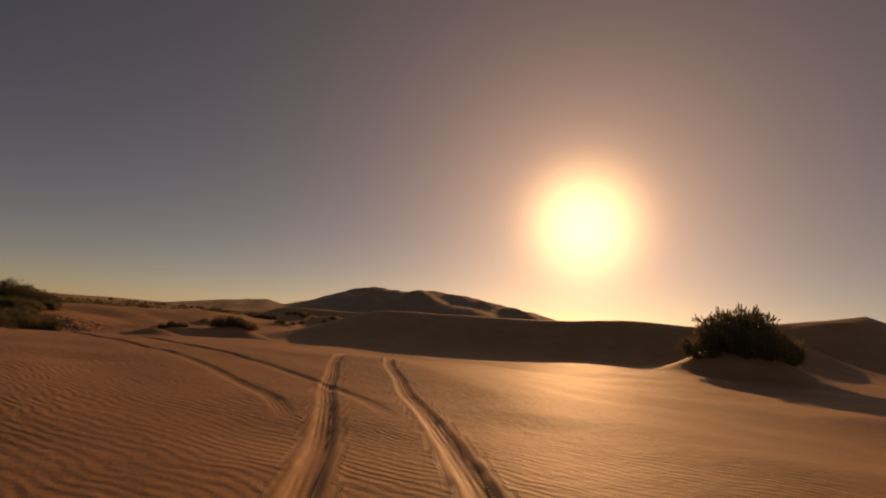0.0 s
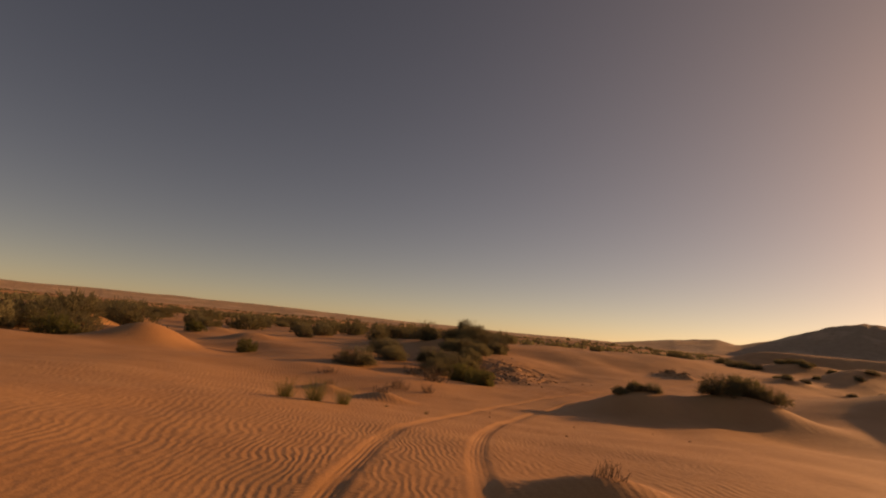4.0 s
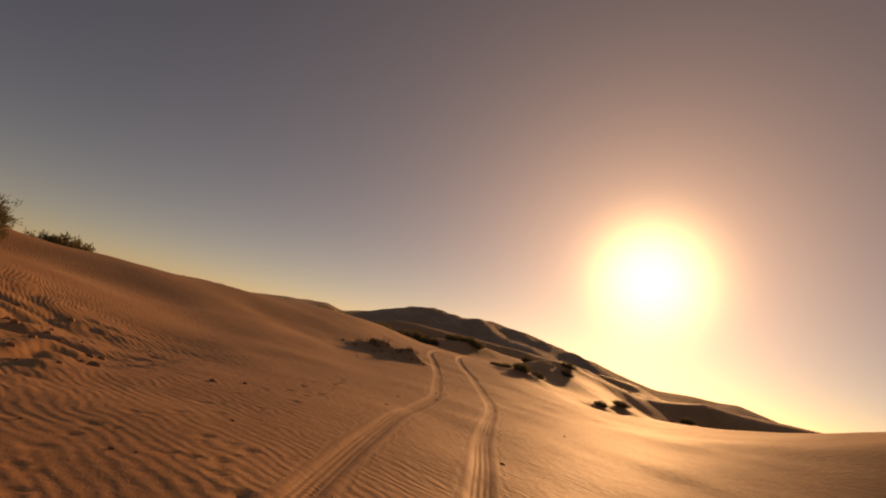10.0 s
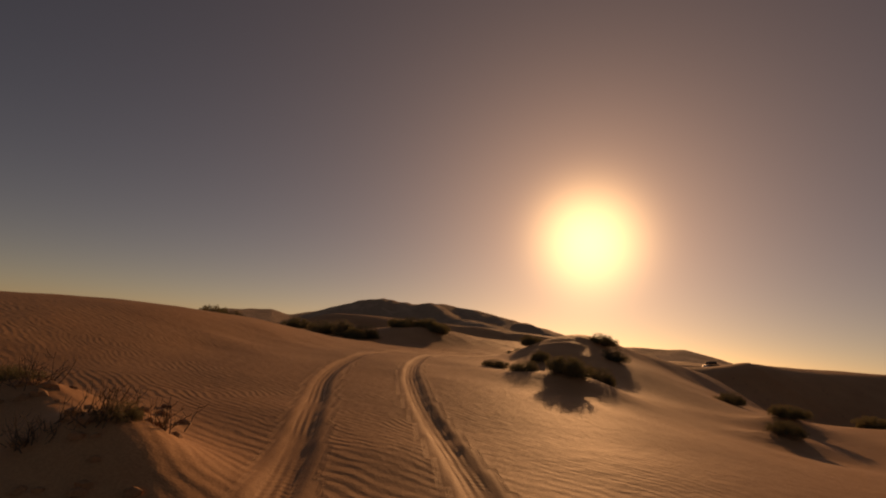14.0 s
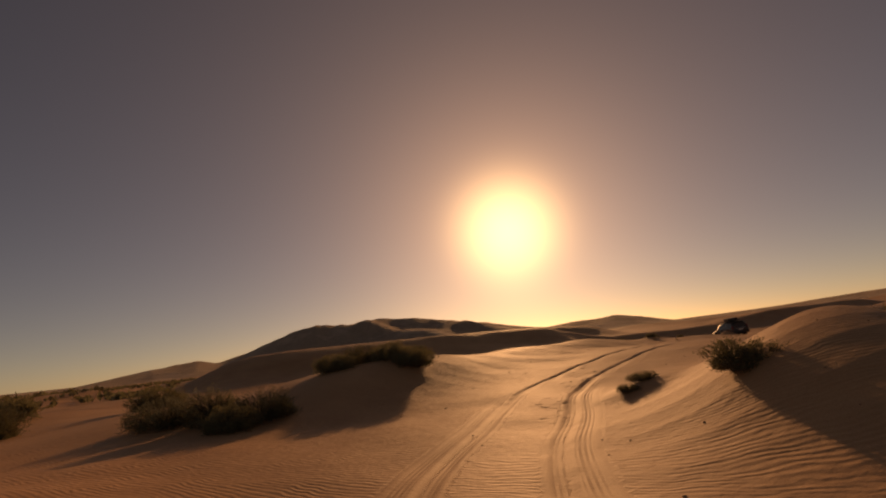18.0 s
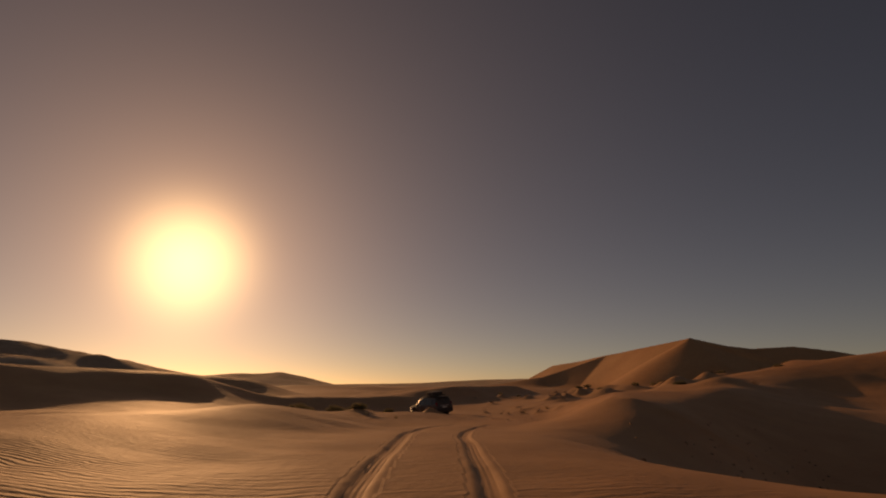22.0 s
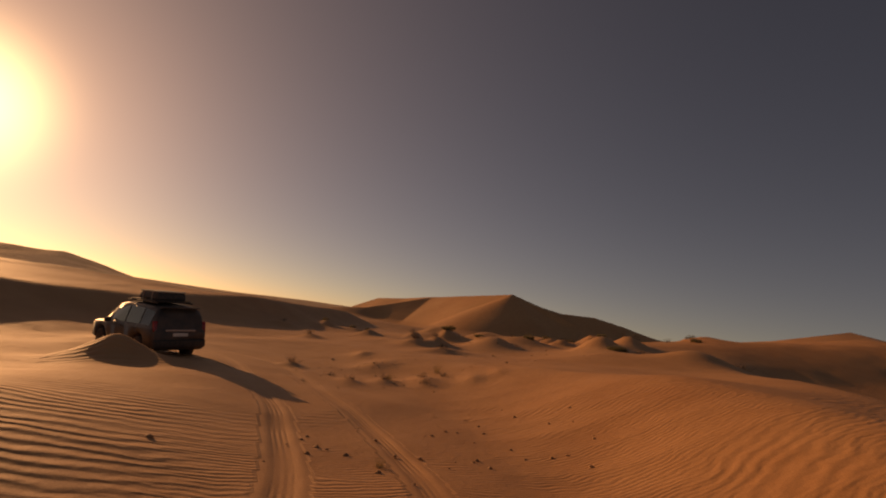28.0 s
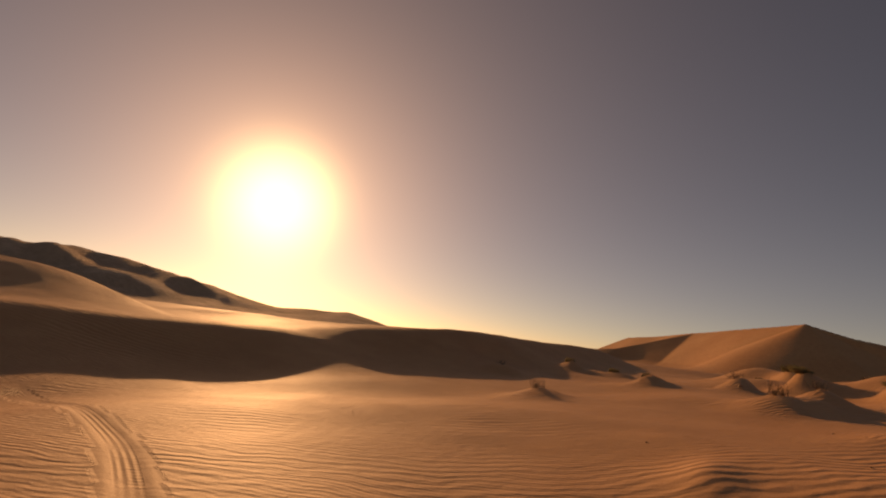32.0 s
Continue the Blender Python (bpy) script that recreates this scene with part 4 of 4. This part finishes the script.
# dead shrubs and tufts
for x, y, size, kind in ((-25.0, 37.4, 2.0, 0), (-25.5, 37.9, 1.5, 1), (-28.6, 39.6, 1.5, 0), (-20.3, 63.8, 0.55, 1), (-20.0, 64.1, 0.5, 0), (-21.9, 64.7, 0.6, 1), (29.0, 118.7, 0.3, 1), (-23.5, 33.4, 1.2, 1), (-22.4, 34.2, 0.9, 0), (-28.3, 33.4, 1.0, 1), (-21.5, 64.9, 0.6, 0), (-20.6, 63.6, 0.5, 1), (-22.1, 65.4, 0.6, 1), (-21.0, 65.4, 0.5, 1), (-22.8, 65.9, 0.5, 0), (-21.7, 64.4, 0.4, 1), (27.0, 115.7, 0.45, 1), (27.9, 115.3, 0.4, 0), (-20.9, 30.1, 0.6, 1), (-23.2, 29.5, 0.6, 1), (-9.5, 22.5, 0.4, 1), (25.5, 119.9, 0.5, 0), (24.9, 117.9, 0.4, 1), (22.9, 117.4, 0.16, 1), (26.1, 115.2, 0.4, 1), (25.7, 116.4, 0.45, 0), (24.5, 116.9, 0.35, 1), (38.0, 128.7, 0.7, 0), (37.7, 119.6, 0.7, 1), (41.8, 123.3, 0.8, 0)):
    dry_shrub(x, y, size, kind)
for x, y, size, kind in ((-19.3, 26.0, 1.1, 0), (-18.9, 26.7, 0.9, 0), (-20.1, 25.6, 1.0, 0), (-17.6, 28.8, 0.4, 1), (-18.9, 28.4, 0.3, 1), (3.7, 92.7, 1.3, 2), (4.3, 93.0, 1.2, 2), (3.2, 92.3, 1.1, 2), (7.4, 111.4, 0.6, 1), (26.2, 116.5, 0.7, 1), (16.9, 111.6, 0.4, 1), (28.6, 115.9, 0.7, 2), (5.4, 111.2, 0.6, 1), (3.0, 117.5, 0.8, 1)):
    grass(x, y, size, kind)
# tufts on the hummocks east of the trail
for k, (x, y, h, r) in enumerate(TUFTED):
    if k % 3:
        shrub(x + 0.2, y + 0.3, 0.30 * r, 1, "low tuft of scrub on a small sand hummock", 0.8)
    else:
        dry_shrub(x, y + 0.2, 0.5 * r, k % 2)
# scrub scattered towards the star dune
for k in range(46):
    x, y = plant_rng.uniform(46, 150), plant_rng.uniform(103, 134)
    if plant_rng.random() < 0.6:
        shrub(x, y, plant_rng.uniform(0.35, 0.8), plant_rng.choice((0, 1, 1)), "low scrub bush on hummocky orange sand", 0.7)
    else:
        dry_shrub(x, y, plant_rng.uniform(0.7, 1.2), plant_rng.randint(0, 1))


def scatter_clods():
    """Crumbs of dark crust and small stones strewn over the sand."""
    rng = random.Random(17)
    v, f = [], []
    fields = [(-28.5, 48, 3.5, 3.0, 260, 0.085), (-18, 33, 6, 5, 16, 0.03), (-20, 50, 5, 8, 24, 0.03), (-21.8, 65.0, 1.2, 1.0, 45, 0.07), (-20.5, 63.6, 0.8, 0.7, 25, 0.06), (27, 115.5, 3, 2, 30, 0.03), (34, 117, 9, 4, 60, 0.03), (29, 118.7, 1.4, 0.7, 40, 0.03), (62, 115, 20, 9, 170, 0.08), (-8, 93, 7, 4, 50, 0.022), (19, 111.3, 3.5, 1.8, 45, 0.04), (-12, 84, 3, 4, 40, 0.018), (12, 97, 6, 3, 90, 0.06)]
    for cx, cy, sx, sy, count, size in fields:
        xs = [rng.gauss(cx, sx * 0.6) for _ in range(count)]
        ys = [rng.gauss(cy, sy * 0.6) for _ in range(count)]
        zs = land(xs, ys)
        for x, y, z in zip(xs, ys, zs):
            r = size * rng.uniform(0.3, 1.2)
            k = len(v)
            turn = rng.uniform(0, 6.28)
            for ring, up in ((1.0, -0.3), (0.75, 0.45)):
                for s in range(6):
                    a = turn + s * math.pi / 3
                    q = r * ring * rng.uniform(0.7, 1.25)
                    v.append((x + q * math.cos(a) * 1.3, y + q * math.sin(a), z + r * up * rng.uniform(0.7, 1.2)))
            v.append((x, y, z + r * 0.75))
            for s in range(6):
                n = (s + 1) % 6
                f.append((k + s, k + n, k + 6 + n, k + 6 + s))
                f.append((k + 6 + s, k + 6 + n, k + 12))
    ob = new("clods", raw_mesh("clods", v, f, mat_clod, True))
    tagged(ob, "dark crumbs of sand crust strewn over the ground", "clods", kind="stuff")


scatter_clods()


def far_scrub():
    """Scrub too far off to count: loose clumps of upright sprays over the plain."""
    rng = random.Random(29)
    v, f = [], []
    spots = []
    for k in range(2600):
        d = 170 + 700 * rng.random() ** 1.4
        a = radians(rng.uniform(-110, -14))
        spots.append((MIDDLE[0] + d * math.sin(a), MIDDLE[1] + d * math.cos(a)))
    zs = land([s[0] for s in spots], [s[1] for s in spots])
    for (x, y), z in zip(spots, zs):
        if abs(x + 16) > 390 or abs(y - 48) > 390:
            z = FAR_LEVEL
        r = rng.uniform(1.0, 2.6)
        for _ in range(7):
            a, lean = rng.uniform(0, 6.28), rng.uniform(0.1, 0.9)
            p = Vector((x + rng.gauss(0, r * 0.4), y + rng.gauss(0, r * 0.4), z - 0.1))
            d = Vector((math.cos(a) * lean, math.sin(a) * lean, 1)).normalized()
            add_leaf(v, f, p, d, Vector((-math.sin(a), math.cos(a), 0)), r * rng.uniform(0.6, 1.0), r * 0.35)
    ob = new("far_scrub", raw_mesh("far_scrub", v, f, mat_leaf, True))
    tagged(ob, "grey-green scrub thinly covering the far plain", "scrub", kind="stuff")


far_scrub()


# ---- the car ahead ----
mat_paint = plain("dusty_dark_paint", (0.050, 0.043, 0.038), 0.45, 0.1, wear=0.35, scale=3.0)
mat_black = plain("black_plastic", (0.022, 0.021, 0.020), 0.6, wear=0.3)
mat_tyre = plain("dusty_rubber", (0.035, 0.030, 0.026), 0.9, wear=0.5, relief=0.003)
mat_rim = plain("alloy", (0.42, 0.41, 0.40), 0.35, 0.9, wear=0.2)
mat_bag = plain("pale_canvas", (0.42, 0.38, 0.32), 0.85, wear=0.35, relief=0.004)
mat_plate = plain("white_plate", (0.72, 0.70, 0.64), 0.5)
mat_red = plain("red_lens", (0.30, 0.012, 0.010), 0.2, wear=0.05)
mat_lamp = plain("clear_lamp", (0.62, 0.62, 0.60), 0.12, 0.3, wear=0.05)


def glass_material():
    m, nt, bsdf = material("tinted_glass")
    a = noise_tex(nt, coords(nt, world=False), 5.0, 4)
    nt.links.new(ramp(nt, a, [(0.3, (0.010, 0.011, 0.012)), (0.8, (0.035, 0.030, 0.025))]), bsdf.inputs["Base Color"])
    bsdf.inputs["Roughness"].default_value = 0.08
    bsdf.inputs["IOR"].default_value = 1.5
    return m


mat_glass = glass_material()

# stations along the car, rear to front: y, half width at the sill, at the waist, at the roof, waist height, roof height
STATIONS = [
    (-2.33, 0.80, 0.82, 0.60, 0.95, 0.97), (-2.28, 0.86, 0.90, 0.70, 1.02, 1.10), (-2.22, 0.88, 0.93, 0.68, 1.05, 1.50), (-2.05, 0.90, 0.945, 0.67, 1.06, 1.68),
    (-1.7, 0.90, 0.95, 0.68, 1.06, 1.74), (-1.2, 0.90, 0.95, 0.69, 1.05, 1.77), (-0.6, 0.90, 0.95, 0.695, 1.04, 1.78), (0.0, 0.90, 0.95, 0.69, 1.03, 1.77),
    (0.4, 0.90, 0.95, 0.68, 1.02, 1.73), (0.75, 0.90, 0.95, 0.69, 1.02, 1.55), (1.05, 0.90, 0.945, 0.74, 1.02, 1.30), (1.28, 0.90, 0.94, 0.80, 1.01, 1.10),
    (1.6, 0.89, 0.93, 0.78, 0.99, 1.05), (2.0, 0.87, 0.91, 0.72, 0.94, 1.00), (2.22, 0.82, 0.85, 0.62, 0.86, 0.93), (2.32, 0.74, 0.76, 0.52, 0.74, 0.80)]
AXLES, WHEEL = (-1.36, 1.40), 0.365


def car_section(y):
    s = np.array(STATIONS)
    return [float(np.interp(y, s[:, 0], s[:, k])) for k in range(1, 6)]


def car_ring(y):
    """The right half of the body's outline at one place: sill, waist, shoulder, roof edge, middle of the roof."""
    sill, waist, roof, zw, zr = car_section(y)
    low = 0.34
    for a in AXLES:
        if abs(y - a) < WHEEL + 0.07:
            low = max(low, WHEEL + math.sqrt(max(0.0, (WHEEL + 0.07) ** 2 - (y - a) ** 2)))
    low = min(low, zw - 0.12)
    return [(sill - 0.10, low - 0.0), (sill, low + 0.03), (waist, (low + zw) / 2), (waist - 0.005, zw - 0.05), (waist - 0.035, zw),
            (roof + 0.55 * (waist - 0.035 - roof), zw + 0.45 * (zr - zw)), (roof + 0.04, zr - 0.06), (roof - 0.05, zr - 0.015), (roof * 0.5, zr + 0.012), (0, zr + 0.02)]


def loft(ys, rings, mat, name, close=True):
    bm = bmesh.new()
    rows = []
    for y, ring in zip(ys, rings):
        pts = [(x, z) for x, z in ring] + [(-x, z) for x, z in reversed(ring[:-1])]
        rows.append([bm.verts.new((x, y, z)) for x, z in pts])
    for a, b in zip(rows, rows[1:]):
        for k in range(len(a) - 1):
            bm.faces.new((a[k], a[k + 1], b[k + 1], b[k]))
        bm.faces.new((a[-1], a[0], b[0], b[-1]))
    if close:
        bm.faces.new(rows[0])
        bm.faces.new(list(reversed(rows[-1])))
    bmesh.ops.recalc_face_normals(bm, faces=bm.faces)
    return bm_mesh(bm, name, mat)


def bm_mesh(bm, name, mat, smooth_faces=True):
    me = bpy.data.meshes.new(name)
    bm.to_mesh(me)
    bm.free()
    me.materials.append(mat)
    if smooth_faces:
        for p in me.polygons:
            p.use_smooth = True
    return me


def box(name, size, mat, round_by=0.02, taper=1.0):
    bm = bmesh.new()
    bmesh.ops.create_cube(bm, size=1)
    for v in bm.verts:
        k = taper if v.co.z > 0 else 1.0
        v.co = Vector((v.co.x * size[0] * k, v.co.y * size[1] * k, v.co.z * size[2]))
    if round_by:
        bmesh.ops.bevel(bm, geom=bm.edges[:], offset=round_by, segments=3, affect="EDGES", profile=0.6)
    return bm_mesh(bm, name, mat)


def turned(name, profile, mat, sides=28):
    """A solid turned about the x axis from (x, radius) marks."""
    bm = bmesh.new()
    rows = [[bm.verts.new((x, r * math.cos(2 * math.pi * s / sides), r * math.sin(2 * math.pi * s / sides))) for s in range(sides)] for x, r in profile]
    for a, b in zip(rows, rows[1:]):
        for s in range(sides):
            bm.faces.new((a[s], a[(s + 1) % sides], b[(s + 1) % sides], b[s]))
    for row in (rows[0], rows[-1]):
        bm.faces.new(row)
    bmesh.ops.recalc_face_normals(bm, faces=bm.faces)
    return bm_mesh(bm, name, mat)


def pane(name, corners, mat, thick=0.012):
    bm = bmesh.new()
    vs = [bm.verts.new(c) for c in corners]
    f = bm.faces.new(vs)
    f.normal_update()
    ext = bmesh.ops.extrude_face_region(bm, geom=[f])
    n = f.normal.copy()
    for v in ext["geom"]:
        if isinstance(v, bmesh.types.BMVert):
            v.co += n * thick
    bmesh.ops.recalc_face_normals(bm, faces=bm.faces)
    return bm_mesh(bm, name, mat, False)


def side_window(y0, y1, side, low=0.06, high=0.10):
    """A pane in the upper body between two places along the car."""
    out = []
    for y, up in ((y0, 0), (y1, 0), (y1, 1), (y0, 1)):
        _, waist, roof, zw, zr = car_section(y)
        u = high_share(zw, zr, high) if up else low_share(zw, zr, low)
        x = (waist - 0.035) + (roof + 0.04 - waist + 0.035) * u + 0.006
        out.append((side * x, y, zw + (zr - 0.06 - zw) * u))
    if side < 0:
        out.reverse()
    return out


def low_share(zw, zr, low):
    return low / max(0.1, zr - zw)


def high_share(zw, zr, high):
    return 1 - high / max(0.12, zr - zw) * 0.7


def build_car(x, y, bearing):
    a = radians(-bearing)
    fx, fy = math.sin(radians(bearing)), math.cos(radians(bearing))
    zf, zb = land_at(x + 1.4 * fx, y + 1.4 * fy), land_at(x - 1.4 * fx, y - 1.4 * fy)
    zl, zr = land_at(x - 0.8 * fy, y + 0.8 * fx), land_at(x + 0.8 * fy, y - 0.8 * fx)
    turn = Euler((math.atan2(zf - zb, 2.8), math.atan2(zl - zr, 1.6), a))
    car = thing("car", "dusty dark off-road car with loaded roof rack on sand", "car", Matrix.LocRotScale((x, y, (zf + zb + zl + zr) / 4 - 0.06), turn, (0.9, 0.9, 0.9)))
    ys = sorted(set([s[0] for s in STATIONS] + [ax + d * 0.1 for ax in AXLES for d in range(-5, 6)] + list(np.arange(-2.2, 2.25, 0.2))))
    part("body", loft(ys, [car_ring(v) for v in ys], mat_paint, "body"), car)
    part("underbody", box("underbody", (1.5, 4.2, 0.22), mat_black, 0.03), car, at=pose(0, 0, 0.42))
    for side in (1, -1):
        for y0, y1 in ((-2.02, -1.42), (-1.34, -0.42), (-0.32, 0.62)):
            part("side_window", pane("side_window", side_window(y0, y1, side), mat_glass), car)
        for y0 in (-0.34, -1.36):
            part("door_handle", box("door_handle", (0.03, 0.18, 0.03), mat_black, 0.01), car, at=pose(side * 0.957, y0 + 0.12, 0.96))
        part("wing_mirror", box("wing_mirror", (0.20, 0.10, 0.15), mat_black, 0.035), car, at=pose(side * 1.05, 0.62, 1.08))
        part("tail_lamp", box("tail_lamp", (0.13, 0.10, 0.36), mat_red, 0.03), car, at=pose(side * 0.82, -2.235, 1.10, -8))
        part("headlamp", box("headlamp", (0.34, 0.16, 0.14), mat_lamp, 0.04), car, at=pose(side * 0.66, 2.18, 0.80, 0, 0, side * -14))
        part("sill_trim", box("sill_trim", (0.05, 1.85, 0.10), mat_black, 0.02), car, at=pose(side * 0.905, 0.02, 0.36))
        part("roof_rail", box("roof_rail", (0.04, 2.1, 0.04), mat_black, 0.015), car, at=pose(side * 0.60, -0.75, 1.835))
    part("rear_window", pane("rear_window", [(0.60, -2.262, 1.13), (-0.60, -2.262, 1.13), (-0.54, -2.10, 1.60), (0.54, -2.10, 1.60)], mat_glass), car)
    part("windscreen", pane("windscreen", [(-0.66, 1.20, 1.17), (0.66, 1.20, 1.17), (0.60, 0.52, 1.69), (-0.60, 0.52, 1.69)], mat_glass), car)
    part("rear_bumper", box("rear_bumper", (1.74, 0.22, 0.26), mat_black, 0.05), car, at=pose(0, -2.30, 0.55))
    part("front_bumper", box("front_bumper", (1.62, 0.22, 0.30), mat_black, 0.06), car, at=pose(0, 2.26, 0.52))
    part("grille", box("grille", (0.80, 0.05, 0.16), mat_black, 0.02), car, at=pose(0, 2.315, 0.78))
    part("tailgate_trim", box("tailgate_trim", (1.0, 0.035, 0.06), mat_rim, 0.012), car, "bright metal strip", pose(0, -2.335, 0.98))
    part("number_plate", box("number_plate", (0.50, 0.015, 0.11), mat_plate, 0.004), car, at=pose(0, -2.345, 0.84))
    part("spoiler", box("spoiler", (1.24, 0.24, 0.04), mat_paint, 0.018), car, at=pose(0, -2.12, 1.70, -6))
    tyre = turned("tyre", [(-0.115, 0.22), (-0.12, 0.32), (-0.10, 0.352), (-0.05, WHEEL), (0.05, WHEEL), (0.10, 0.352), (0.12, 0.32), (0.115, 0.22)], mat_tyre)
    rim = turned("rim", [(-0.08, 0.235), (0.06, 0.235), (0.075, 0.215), (0.05, 0.19), (0.055, 0.07), (0.085, 0.05), (0.085, 0.01)], mat_rim)
    for ax in AXLES:
        for side in (1, -1):
            wheel = part("wheel", turned("hub", [(-0.08, 0.05), (0.03, 0.05), (0.03, 0.02)], mat_black, 12), car, at=pose(side * 0.80, ax, WHEEL - 0.02, 0, 0, 0 if side > 0 else 180))
            part("tyre", tyre, wheel)
            part("rim", rim, wheel)
    rack = part("roof_rack", box("roof_rack", (1.22, 1.75, 0.045), mat_black, 0.015), car, at=pose(0, -0.75, 1.885))
    part("bar", box("bar", (1.24, 0.05, 0.05), mat_black, 0.015), rack, at=pose(0, 0.7, -0.03))
    part("bar", box("bar", (1.24, 0.05, 0.05), mat_black, 0.015), rack, at=pose(0, -0.7, -0.03))
    part("luggage", box("luggage", (1.05, 1.25, 0.26), mat_black, 0.07, 0.94), rack, "dark strapped luggage bundle", pose(0, -0.1, 0.155))
    part("canvas_cover", box("canvas_cover", (1.0, 1.2, 0.05), mat_bag, 0.022, 0.97), rack, "pale folded canvas on top", pose(0, -0.1, 0.305))
    part("strap", box("strap", (1.07, 0.05, 0.30), mat_bag, 0.01, 0.95), rack, at=pose(0, 0.2, 0.16))
    part("strap", box("strap", (1.07, 0.05, 0.30), mat_bag, 0.01, 0.95), rack, at=pose(0, -0.4, 0.16))
    return car


build_car(22.85, 123.7, 12)
